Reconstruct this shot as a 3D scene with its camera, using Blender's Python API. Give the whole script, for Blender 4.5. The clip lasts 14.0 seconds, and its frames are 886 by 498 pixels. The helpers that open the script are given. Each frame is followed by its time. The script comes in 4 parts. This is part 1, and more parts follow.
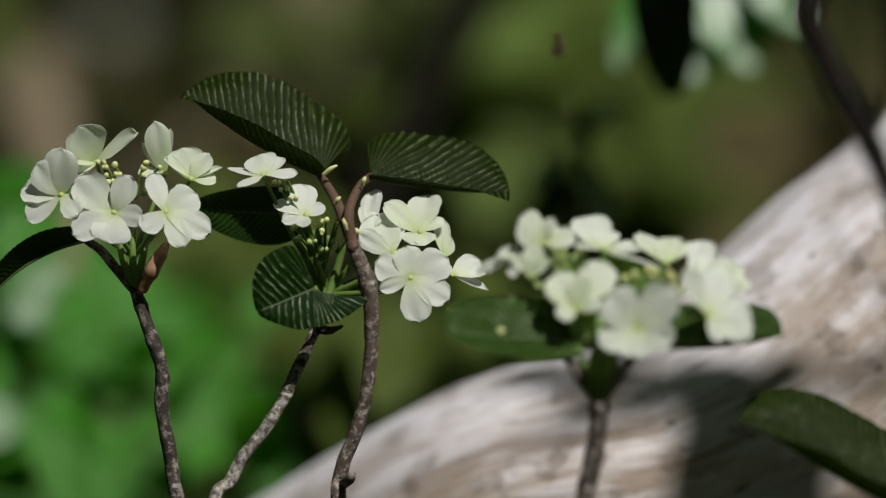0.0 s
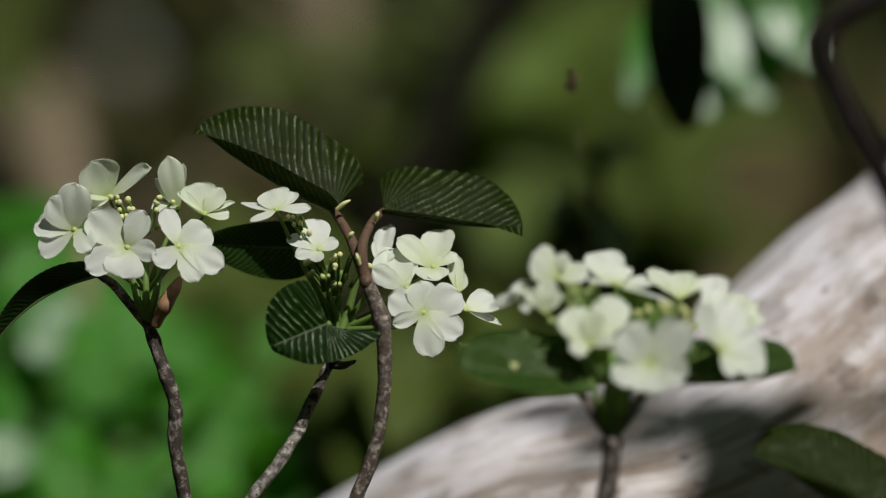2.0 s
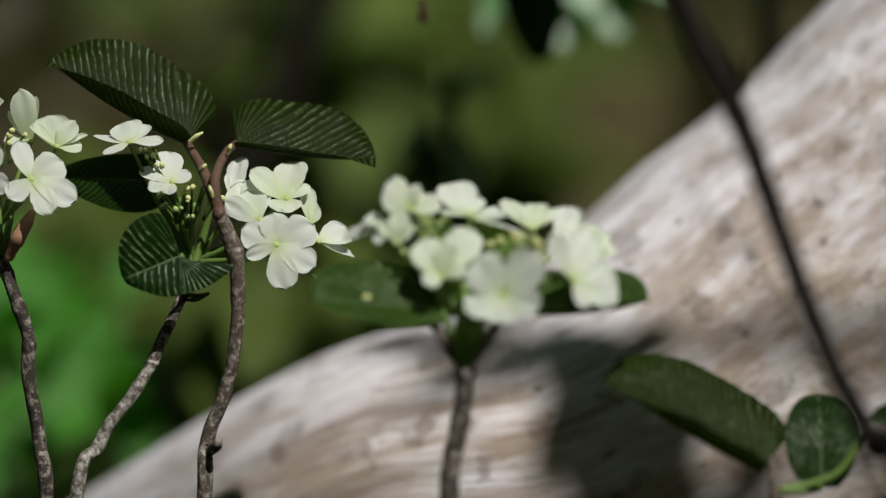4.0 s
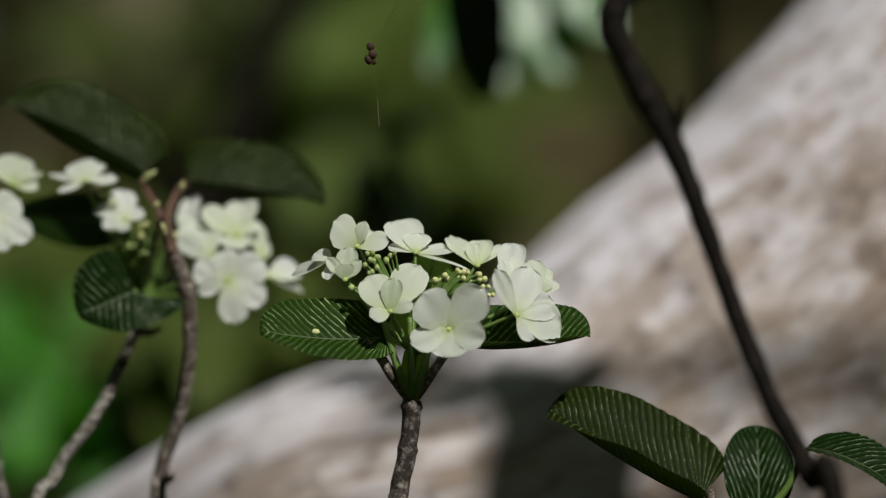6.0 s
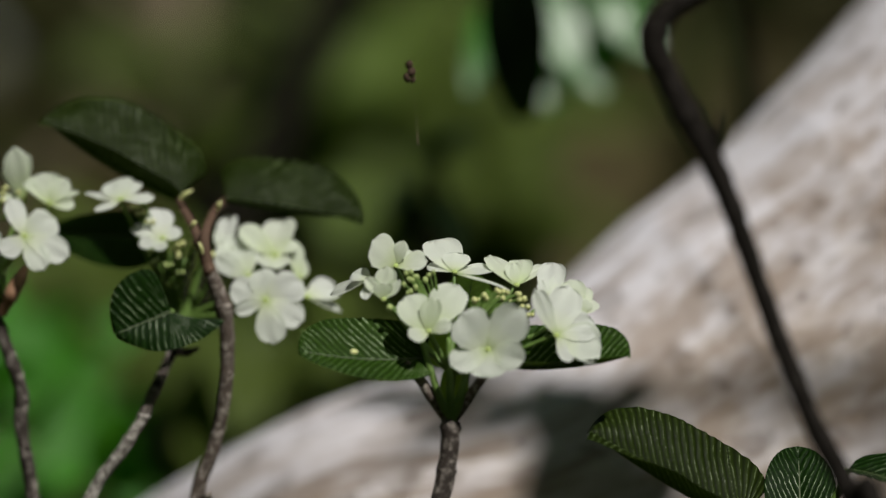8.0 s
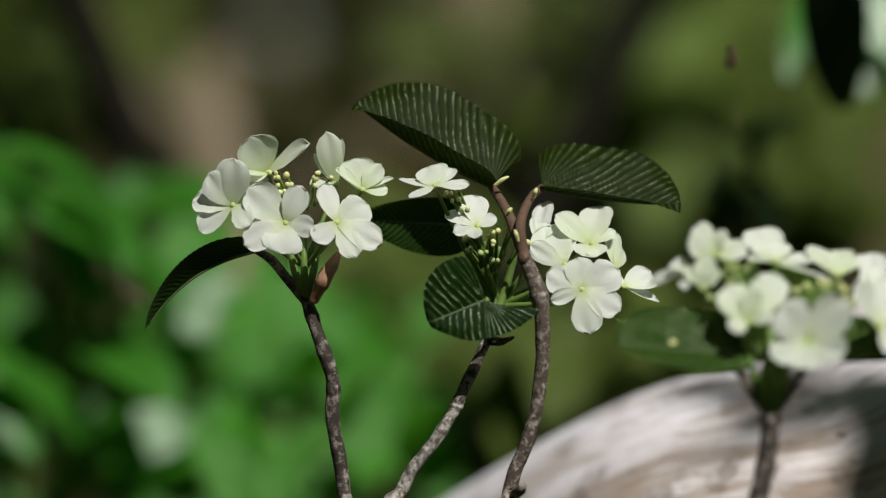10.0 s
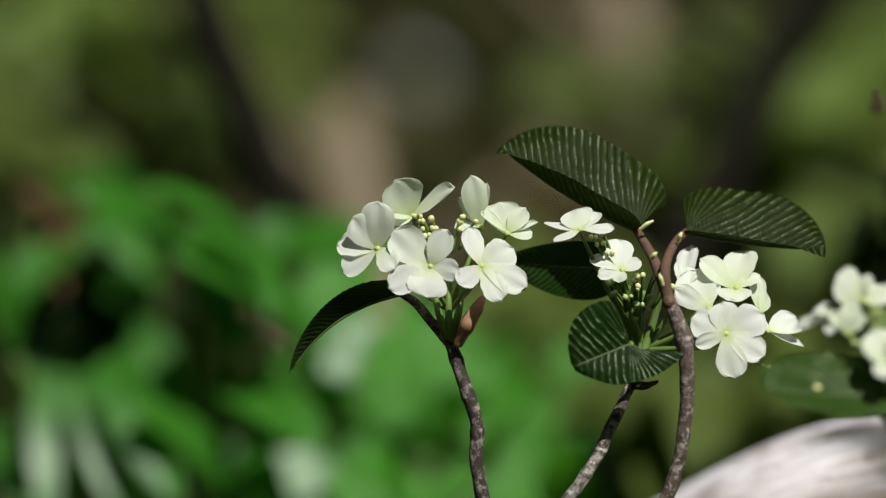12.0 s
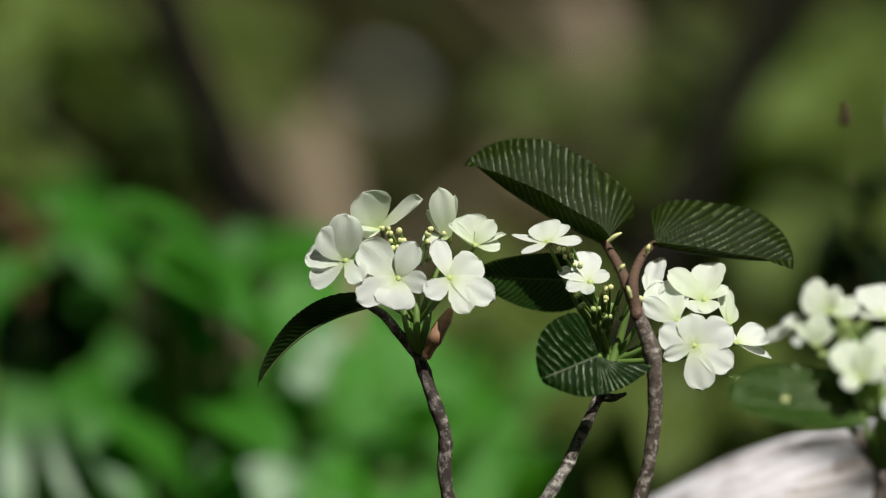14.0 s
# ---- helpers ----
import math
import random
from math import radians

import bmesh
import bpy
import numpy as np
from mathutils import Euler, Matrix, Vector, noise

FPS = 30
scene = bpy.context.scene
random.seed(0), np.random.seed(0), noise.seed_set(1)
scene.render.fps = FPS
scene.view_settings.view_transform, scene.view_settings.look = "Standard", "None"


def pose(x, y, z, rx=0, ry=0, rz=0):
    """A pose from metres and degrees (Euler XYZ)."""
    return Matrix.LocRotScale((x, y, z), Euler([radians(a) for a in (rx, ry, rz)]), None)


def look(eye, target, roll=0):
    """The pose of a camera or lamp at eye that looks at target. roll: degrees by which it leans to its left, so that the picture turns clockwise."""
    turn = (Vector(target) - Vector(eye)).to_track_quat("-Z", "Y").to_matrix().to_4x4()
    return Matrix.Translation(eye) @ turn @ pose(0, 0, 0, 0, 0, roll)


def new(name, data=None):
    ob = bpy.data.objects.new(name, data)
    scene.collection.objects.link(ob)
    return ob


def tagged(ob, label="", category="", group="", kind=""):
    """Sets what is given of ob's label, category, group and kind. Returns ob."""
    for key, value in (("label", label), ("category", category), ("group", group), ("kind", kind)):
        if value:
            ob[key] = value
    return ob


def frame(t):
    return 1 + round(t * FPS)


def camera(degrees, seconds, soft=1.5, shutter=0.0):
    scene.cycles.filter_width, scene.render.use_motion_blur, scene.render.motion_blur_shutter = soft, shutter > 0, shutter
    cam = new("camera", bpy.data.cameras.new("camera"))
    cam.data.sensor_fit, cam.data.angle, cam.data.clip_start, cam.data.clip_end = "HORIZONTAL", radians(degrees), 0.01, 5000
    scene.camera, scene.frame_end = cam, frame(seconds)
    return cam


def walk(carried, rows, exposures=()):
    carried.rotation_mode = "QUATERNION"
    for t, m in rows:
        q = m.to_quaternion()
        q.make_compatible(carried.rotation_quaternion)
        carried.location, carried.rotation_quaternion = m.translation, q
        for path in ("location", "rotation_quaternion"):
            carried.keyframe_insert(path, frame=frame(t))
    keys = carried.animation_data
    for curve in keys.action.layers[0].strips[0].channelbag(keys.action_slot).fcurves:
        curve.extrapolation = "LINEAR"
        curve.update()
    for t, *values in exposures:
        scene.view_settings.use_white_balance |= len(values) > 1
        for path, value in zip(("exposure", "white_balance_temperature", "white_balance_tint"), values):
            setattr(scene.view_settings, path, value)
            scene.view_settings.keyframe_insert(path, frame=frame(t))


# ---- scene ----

# ------------------------------------------------------------ camera
HEIGHT, TILT, FAR, ARM = 0.95, 13.0, 3.0, 0.45      # eye height, look-down, distance to the flowers, turning arm
UNIT = 0.00018                                      # drawing unit at the flowers, metres
cam = camera(5.386, 14.0, 1.25)
cam.data.dof.use_dof = True
cam.data.dof.focus_distance = FAR
cam.data.dof.aperture_fstop = 3.5

# seconds, turn to the left, turn upwards, step back
TURNS = [
    (0.0, 0.0000, 0.0000, 0.0), (0.5, 0.0646, 0.0609, 0.0), (1.0, 0.1293, 0.1510, 0.0), (1.5, 0.0792, 0.2201, 0.0),
    (2.0, 0.0695, 0.1846, 0.0), (2.5, 0.0957, 0.2130, 0.0), (3.0, 0.0714, 0.1566, 0.0), (3.5, -0.1117, 0.0194, 0.0),
    (4.0, -0.7079, -0.1762, 0.0), (4.2, -0.8739, -0.2285, 0.0), (6.3, -1.0039, 0.0655, 0.08), (6.5, -1.0096, 0.0884, 0.08),
    (7.0, -1.0078, 0.1345, 0.08), (7.2, -1.0114, 0.1380, 0.08), (9.3, 0.2397, 0.0369, 0.0), (9.5, 0.4364, 0.0261, 0.0),
    (10.0, 0.9058, 0.0596, 0.0), (10.5, 1.2471, 0.1649, 0.0), (11.0, 1.5096, 0.1882, 0.0), (11.5, 1.6298, 0.2719, 0.0),
    (12.0, 1.6704, 0.2910, 0.0), (12.5, 1.6142, 0.2551, 0.0), (13.0, 1.5455, 0.2850, 0.0), (13.5, 1.5090, 0.2886, 0.0),
    (14.0, 1.5012, 0.3556, 0.0)]
EYE = Vector((0, 0, HEIGHT))
AHEAD = Vector((0, math.cos(radians(TILT)), -math.sin(radians(TILT))))
ABOVE = Vector((0, math.sin(radians(TILT)), math.cos(radians(TILT))))
ACROSS = Vector((1, 0, 0))
HUB = EYE - AHEAD * ARM


def stance(left, up, back):
    """The camera's pose, turned about the hub behind it."""
    turn = Euler((radians(90 - TILT + up), 0, radians(left / math.cos(radians(TILT))))).to_matrix()
    ahead = turn @ Vector((0, 0, -1))
    return Matrix.Translation(HUB + ahead * (ARM - back)) @ turn.to_4x4()


walk(cam, [(t, stance(a, b, c)) for t, a, b, c in TURNS],
     [(0.0, -0.26), (2.5, -0.25), (4.2, -0.21), (6.5, -0.45), (7.2, -0.45), (9.5, -0.07), (10.2, 0.02), (11.2, 0.21), (14.0, 0.24)])

# ------------------------------------------------------------ world and sun
SUN_FROM = Vector((0.30, -0.36, 0.88)).normalized()
world = bpy.data.worlds.new("world")
scene.world = world
world.use_nodes = True
sky = world.node_tree.nodes.new("ShaderNodeTexSky")
sky.sky_type, sky.sun_disc = "NISHITA", False
sky.sun_elevation = math.asin(SUN_FROM.z)
sky.sun_rotation = math.atan2(SUN_FROM.x, SUN_FROM.y)
world.node_tree.links.new(sky.outputs[0], world.node_tree.nodes["Background"].inputs[0])
world.node_tree.nodes["Background"].inputs[1].default_value = 0.016
sun = new("sun", bpy.data.lights.new("sun", "SUN"))
sun.data.energy, sun.data.angle, sun.data.color = 5.0, radians(0.55), (1.0, 0.97, 0.92)
sun.matrix_world = look(SUN_FROM * 10, (0, 0, 0))


# ------------------------------------------------------------ materials
class Nodes:
    """A short hand for node materials."""

    def __init__(self, name):
        self.mat = bpy.data.materials.new(name)
        self.mat.use_nodes = True
        self.tree = self.mat.node_tree
        self.tree.nodes.clear()
        self.out = self.add("ShaderNodeOutputMaterial")

    def add(self, kind, **fields):
        node = self.tree.nodes.new(kind)
        for key, value in fields.items():
            if key == "op":
                node.operation = value
            elif key == "type":
                node.blend_type = value
        return node

    def link(self, a, b):
        self.tree.links.new(a, b)

    def coords(self, which="Object"):
        return self.add("ShaderNodeTexCoord").outputs[which]

    def mapped(self, source, scale):
        m = self.add("ShaderNodeMapping")
        m.inputs["Scale"].default_value = scale
        self.link(source, m.inputs["Vector"])
        return m.outputs[0]

    def noise(self, source, scale, detail=4, rough=0.55):
        n = self.add("ShaderNodeTexNoise")
        n.inputs["Scale"].default_value, n.inputs["Detail"].default_value = scale, detail
        n.inputs["Roughness"].default_value = rough
        self.link(source, n.inputs["Vector"])
        return n.outputs[0]

    def ramp(self, source, *stops):
        r = self.add("ShaderNodeValToRGB")
        while len(r.color_ramp.elements) < len(stops):
            r.color_ramp.elements.new(0.5)
        for e, (p, c) in zip(r.color_ramp.elements, stops):
            e.position = p
            e.color = (*c, 1) if len(c) == 3 else (c[0], c[0], c[0], 1)
        self.link(source, r.inputs[0])
        return r.outputs[0]

    def mix(self, fac, a, b, kind="MIX"):
        m = self.add("ShaderNodeMixRGB", type=kind)
        for value, socket in ((fac, m.inputs[0]), (a, m.inputs[1]), (b, m.inputs[2])):
            if isinstance(value, (int, float)):
                socket.default_value = value
            elif isinstance(value, tuple):
                socket.default_value = (*value, 1)
            else:
                self.link(value, socket)
        return m.outputs[0]

    def math(self, op, a, b=0.0):
        m = self.add("ShaderNodeMath", op=op)
        for value, socket in ((a, m.inputs[0]), (b, m.inputs[1])):
            if isinstance(value, (int, float)):
                socket.default_value = value
            else:
                self.link(value, socket)
        return m.outputs[0]

    def surface(self, color, rough=0.6, spec=0.5, bump=None, depth=0.0005, strength=0.6, through_it=None, share=0.0):
        p = self.add("ShaderNodeBsdfPrincipled")
        for value, key in ((color, "Base Color"), (rough, "Roughness"), (spec, "Specular IOR Level")):
            if isinstance(value, (int, float)):
                p.inputs[key].default_value = value
            elif isinstance(value, tuple):
                p.inputs[key].default_value = (*value, 1)
            else:
                self.link(value, p.inputs[key])
        if bump is not None:
            b = self.add("ShaderNodeBump")
            b.inputs["Strength"].default_value, b.inputs["Distance"].default_value = strength, depth
            self.link(bump, b.inputs["Height"])
            self.link(b.outputs[0], p.inputs["Normal"])
        last = p.outputs[0]
        if share:
            t = self.add("ShaderNodeBsdfTranslucent")
            if isinstance(through_it, tuple):
                t.inputs[0].default_value = (*through_it, 1)
            else:
                self.link(through_it, t.inputs[0])
            m = self.add("ShaderNodeMixShader")
            m.inputs[0].default_value = share
            self.link(last, m.inputs[1])
            self.link(t.outputs[0], m.inputs[2])
            last = m.outputs[0]
        self.link(last, self.out.inputs[0])
        return self.mat


def petal_material(name, base, middle, tip, glow):
    n = Nodes(name)
    uv = n.coords("UV")
    s = n.add("ShaderNodeSeparateXYZ")
    n.link(uv, s.inputs[0])
    veins = n.noise(n.mapped(uv, (2.0, 22.0, 1.0)), 2.2, 2)
    col = n.ramp(s.outputs[0], (0.0, (0.56, 0.66, 0.30)), (0.2, base), (0.5, middle), (1.0, tip))
    col = n.mix(0.35, col, n.ramp(veins, (0.3, (0.80, 0.84, 0.72)), (0.7, (1.0, 1.0, 1.0))), "MULTIPLY")
    rnd = n.add("ShaderNodeObjectInfo").outputs["Random"]
    col = n.mix(0.6, col, n.ramp(rnd, (0.0, (0.92, 0.97, 0.85)), (1.0, (1.0, 1.0, 1.0))), "MULTIPLY")
    return n.surface(col, 0.55, 0.3, veins, 0.0003, 0.5, glow, 0.38)


def leaf_material(name, dark, light, rough=0.46, spec=0.18, share=0.03, glow=(0.12, 0.24, 0.02), veins=0.85, trough_shade=0.7, ribs=(0.10, 0.115, 0.035), crest_gloss=0.0):
    """Leaf with side veins; the map runs across the veins (u) and from midrib to margin (v)."""
    n = Nodes(name)
    uv = n.coords("UV")
    s = n.add("ShaderNodeSeparateXYZ")
    n.link(uv, s.inputs[0])
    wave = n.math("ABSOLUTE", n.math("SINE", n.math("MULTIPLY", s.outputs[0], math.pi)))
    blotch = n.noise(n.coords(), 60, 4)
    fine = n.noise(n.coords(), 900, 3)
    glint_dash = n.noise(n.coords(), 330, 4, 0.65)
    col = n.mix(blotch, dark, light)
    # furrows between the ribs darkened: their shade is in the colour
    col = n.mix(n.ramp(wave, (0.55, (0.0,)), (1.0, (trough_shade,))), col, tuple(c * 0.3 for c in dark))
    # broken highlights on the rib tops, painted in as pale dashes
    rib_glint = n.math("MULTIPLY", n.ramp(wave, (0.0, (1.0,)), (0.12, (0.75,)), (0.30, (0.0,))), n.ramp(glint_dash, (0.44, (0.05,)), (0.60, (1.0,))))
    rib_glint = n.math("MULTIPLY", rib_glint, n.ramp(n.noise(n.coords(), 75, 2), (0.38, (0.22,)), (0.60, (1.0,))))
    col = n.mix(n.math("MULTIPLY", rib_glint, veins), col, tuple(c * 1.6 + r for c, r in zip(light, ribs)))
    col = n.mix(0.5, col, n.ramp(fine, (0.3, (0.6, 0.6, 0.6)), (0.7, (1.15, 1.15, 1.15))), "MULTIPLY")
    gloss = n.math("ADD", n.math("MULTIPLY", rib_glint, crest_gloss), spec)
    return n.surface(col, n.ramp(fine, (0.3, (rough - 0.08,)), (0.75, (rough + 0.14,))), gloss, fine, 0.0002, 0.5, glow, share)


def bark_material(name, base, grey, amount, dots=0.0, spec=0.3):
    """Bark: fine roughness, greyed patches and, where asked, pale lenticels."""
    n = Nodes(name)
    co = n.coords()
    rough = n.noise(co, 420, 5, 0.65)
    patch = n.noise(co, 330, 5, 0.7)
    speck = n.noise(co, 520, 3, 0.5)
    col = n.mix(rough, tuple(c * 0.45 for c in base), tuple(c * 1.5 for c in base))
    lich = n.math("MULTIPLY", n.ramp(patch, (0.57 - amount, (0.0,)), (0.68 - amount, (1.0,))), n.ramp(rough, (0.38, (0.0,)), (0.6, (1.0,))))
    col = n.mix(lich, col, grey)
    if dots:
        col = n.mix(n.math("MULTIPLY", n.ramp(speck, (0.60, (0.0,)), (0.68, (1.0,))), dots), col, tuple(min(1, c * 1.25) for c in grey))
    return n.surface(col, 0.75, spec, rough, 0.0007, 0.9)


def plain(name, a, b, scale=200, rough=0.5, spec=0.4, share=0.0, glow=None, depth=0.0002):
    n = Nodes(name)
    w = n.noise(n.coords(), scale, 4)
    return n.surface(n.mix(w, a, b), rough, spec, w, depth, 0.5, glow, share)


def log_material():
    n = Nodes("weathered_wood")
    uv, co = n.coords("UV"), n.coords()
    grain = n.noise(n.mapped(uv, (30.0, 170.0, 1.0)), 1.0, 6, 0.6)
    streak = n.noise(n.mapped(uv, (11.0, 46.0, 1.0)), 1.0, 5, 0.6)
    spots = n.noise(co, 62, 4, 0.55)
    pits = n.noise(n.mapped(uv, (70.0, 95.0, 1.0)), 1.0, 3, 0.5)
    blotch = n.noise(n.mapped(uv, (17.0, 30.0, 1.0)), 1.0, 5, 0.6)
    run = n.add("ShaderNodeSeparateXYZ")
    n.link(uv, run.inputs[0])
    # pale end of the grain tinted lavender to imitate sky sheen
    col = n.ramp(grain, (0.24, (0.47, 0.43, 0.42)), (0.42, (0.68, 0.65, 0.68)), (0.62, (0.82, 0.81, 0.89)))
    # brown wood of the lower flank, deepened to hold some shade too
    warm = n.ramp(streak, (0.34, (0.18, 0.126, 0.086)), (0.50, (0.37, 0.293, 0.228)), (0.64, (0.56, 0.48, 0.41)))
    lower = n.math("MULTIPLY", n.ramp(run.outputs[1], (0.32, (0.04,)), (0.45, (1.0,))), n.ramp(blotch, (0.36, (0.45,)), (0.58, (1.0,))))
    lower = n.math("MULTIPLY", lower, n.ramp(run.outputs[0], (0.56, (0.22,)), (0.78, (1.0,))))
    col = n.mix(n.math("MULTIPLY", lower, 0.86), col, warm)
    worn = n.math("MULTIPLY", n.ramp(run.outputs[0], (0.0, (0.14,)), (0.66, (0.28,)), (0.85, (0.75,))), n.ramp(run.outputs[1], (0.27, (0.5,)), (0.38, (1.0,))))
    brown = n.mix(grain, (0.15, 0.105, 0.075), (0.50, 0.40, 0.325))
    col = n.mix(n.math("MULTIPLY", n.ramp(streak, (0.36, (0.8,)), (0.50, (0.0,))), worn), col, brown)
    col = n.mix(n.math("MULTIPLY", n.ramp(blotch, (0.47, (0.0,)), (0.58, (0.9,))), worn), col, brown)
    col = n.mix(n.math("MULTIPLY", n.ramp(spots, (0.57, (0.0,)), (0.65, (0.8,))), worn), col, (0.15, 0.115, 0.09))
    col = n.mix(n.ramp(pits, (0.64, (0.0,)), (0.72, (0.75,))), col, (0.12, 0.095, 0.085))
    return n.surface(col, 0.8, 0.2, n.mix(0.5, grain, streak), 0.0022, 0.8)


def ground_material():
    n = Nodes("forest_floor")
    co = n.coords()
    big, small = n.noise(co, 1.7, 4), n.noise(co, 30, 6, 0.6)
    soil = n.mix(small, (0.022, 0.022, 0.005), (0.060, 0.058, 0.014))
    moss = n.mix(small, (0.024, 0.036, 0.003), (0.070, 0.094, 0.008))
    return n.surface(n.mix(n.ramp(big, (0.42, (0.0,)), (0.58, (1.0,))), soil, moss), 0.9, 0.2, small, 0.03, 0.8)


def litter_material(name, stops):
    n = Nodes(name)
    g = n.add("ShaderNodeNewGeometry").outputs["Random Per Island"]
    w = n.noise(n.coords(), 90, 4)
    col = n.mix(0.6, n.ramp(g, *stops), n.ramp(w, (0.3, (0.55, 0.55, 0.55)), (0.7, (1.1, 1.1, 1.1))), "MULTIPLY")
    return n.surface(col, 0.75, 0.3, w, 0.001, 0.5)


PETAL = petal_material("petal", (0.80, 0.84, 0.68), (0.80, 0.825, 0.78), (0.815, 0.835, 0.805), (0.84, 0.88, 0.80))
PETAL_GREEN = petal_material("young_petal", (0.70, 0.77, 0.52), (0.755, 0.80, 0.67), (0.785, 0.82, 0.74), (0.79, 0.86, 0.66))
EYELET = plain("floret_eye", (0.30, 0.42, 0.10), (0.52, 0.60, 0.22))
BUD = plain("bud", (0.52, 0.56, 0.20), (0.72, 0.72, 0.36), 700, 0.45)
GREENBUD = plain("green_bud", (0.26, 0.36, 0.10), (0.50, 0.58, 0.24), 700, 0.45)
STALK = plain("green_stalk", (0.085, 0.165, 0.032), (0.19, 0.29, 0.07), 300, 0.45, 0.4, 0.22, (0.24, 0.38, 0.06))
YOUNG = leaf_material("young_leaf", (0.06, 0.13, 0.02), (0.10, 0.20, 0.03), 0.5, 0.1, 0.45, (0.30, 0.50, 0.06), 0.3, 0.3)
SCALE = plain("bud_scale", (0.20, 0.10, 0.055), (0.38, 0.22, 0.13), 400, 0.6)
# ribs: how pale the painted highlights on the rib tops are
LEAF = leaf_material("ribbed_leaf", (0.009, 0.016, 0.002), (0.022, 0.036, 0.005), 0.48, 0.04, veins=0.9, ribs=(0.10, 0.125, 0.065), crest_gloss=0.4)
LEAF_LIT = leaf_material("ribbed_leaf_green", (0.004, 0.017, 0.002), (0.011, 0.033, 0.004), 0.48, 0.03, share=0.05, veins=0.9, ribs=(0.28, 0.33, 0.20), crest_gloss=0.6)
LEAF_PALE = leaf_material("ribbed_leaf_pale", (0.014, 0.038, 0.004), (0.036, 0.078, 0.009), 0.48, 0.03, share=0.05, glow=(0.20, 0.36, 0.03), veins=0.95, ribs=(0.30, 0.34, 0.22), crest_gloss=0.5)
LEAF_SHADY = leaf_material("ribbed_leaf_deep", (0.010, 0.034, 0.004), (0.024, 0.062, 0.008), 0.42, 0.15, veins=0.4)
MIDRIB = plain("midrib", (0.035, 0.055, 0.014), (0.07, 0.10, 0.03), 300, 0.5)
BARK_DARK = bark_material("bark_dark", (0.038, 0.029, 0.023), (0.29, 0.255, 0.225), 0.09, 0.5)
BARK_GREY = bark_material("bark_grey", (0.105, 0.090, 0.076), (0.52, 0.49, 0.44), 0.15, 0.8)
BARK_RED = bark_material("bark_red", (0.085, 0.064, 0.050), (0.35, 0.31, 0.27), 0.09, 0.7)
BARK_SMOOTH = bark_material("bark_smooth", (0.105, 0.062, 0.040), (0.22, 0.15, 0.11), -0.02)
TWIG = bark_material("bark_black", (0.012, 0.010, 0.008), (0.055, 0.048, 0.042), 0.05, spec=0.08)
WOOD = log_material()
SOIL = ground_material()
LITTER = litter_material("leaf_litter", ((0.0, (0.022, 0.030, 0.003)), (0.40, (0.035, 0.043, 0.005)), (0.65, (0.046, 0.042, 0.008)), (0.9, (0.078, 0.058, 0.020)), (1.0, (0.16, 0.125, 0.06))))
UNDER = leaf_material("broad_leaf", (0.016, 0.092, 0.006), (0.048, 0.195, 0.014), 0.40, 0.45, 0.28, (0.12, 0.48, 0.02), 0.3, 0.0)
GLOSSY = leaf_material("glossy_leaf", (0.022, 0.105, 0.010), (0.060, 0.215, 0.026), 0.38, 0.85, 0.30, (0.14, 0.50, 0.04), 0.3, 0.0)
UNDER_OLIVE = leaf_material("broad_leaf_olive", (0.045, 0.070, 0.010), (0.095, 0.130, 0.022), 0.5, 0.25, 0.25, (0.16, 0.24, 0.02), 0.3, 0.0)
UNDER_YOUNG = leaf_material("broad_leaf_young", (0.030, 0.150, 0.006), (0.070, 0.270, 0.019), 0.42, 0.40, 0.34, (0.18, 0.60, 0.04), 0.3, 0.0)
# brighter copy of the olive leaf: sunlight put into its colour
UNDER_SUNNY = leaf_material("broad_leaf_olive_lit", (0.080, 0.130, 0.020), (0.150, 0.220, 0.045), 0.5, 0.25, 0.30, (0.26, 0.36, 0.04), 0.3, 0.0)
# near-black copy of the broad leaf: shade put into the colour
UNDER_SHADE = leaf_material("broad_leaf_shade", (0.003, 0.008, 0.002), (0.006, 0.015, 0.003), 0.60, 0.05, 0.02, (0.08, 0.22, 0.02), 0.3, 0.0)
TRUNK = bark_material("trunk_bark", (0.009, 0.008, 0.005), (0.028, 0.025, 0.018), 0.02, spec=0.05)
SCRAP = plain("dry_scrap", (0.040, 0.025, 0.016), (0.095, 0.06, 0.04), 900, 0.8, 0.2)
DRY = plain("dry_wood", (0.125, 0.098, 0.064), (0.235, 0.188, 0.125), 60, 0.8, 0.2, depth=0.002)
STONE = plain("pale_stone", (0.26, 0.28, 0.26), (0.44, 0.47, 0.43), 40, 0.8, 0.3, depth=0.003)


# ------------------------------------------------------------ building helpers
PLACED = {}
BRANCH_TIP = Vector((0.39, 2.62, 1.08))


def thing(name, place, label, category, group="", kind=""):
    """An Empty at the base of a thing."""
    ob = new(name)
    ob.location = place
    ob.empty_display_size = 0.01
    PLACED[ob] = Matrix.Translation(place)
    return tagged(ob, label, category, group, kind)


def part(name, mesh, material, parent=None, label="", m=None):
    """One mesh object under a thing or a part; m is its pose in the world."""
    if isinstance(mesh, bmesh.types.BMesh):
        data = bpy.data.meshes.new(name)
        mesh.to_mesh(data)
        mesh.free()
        mesh = data
    if not mesh.materials:
        mesh.materials.append(material)
    ob = new(name, mesh)
    m = m or Matrix.Identity(4)
    PLACED[ob] = m
    if parent:
        ob.parent = parent
        ob.matrix_basis = PLACED[parent].inverted() @ m
    else:
        ob.matrix_basis = m
    return tagged(ob, label) if label else ob


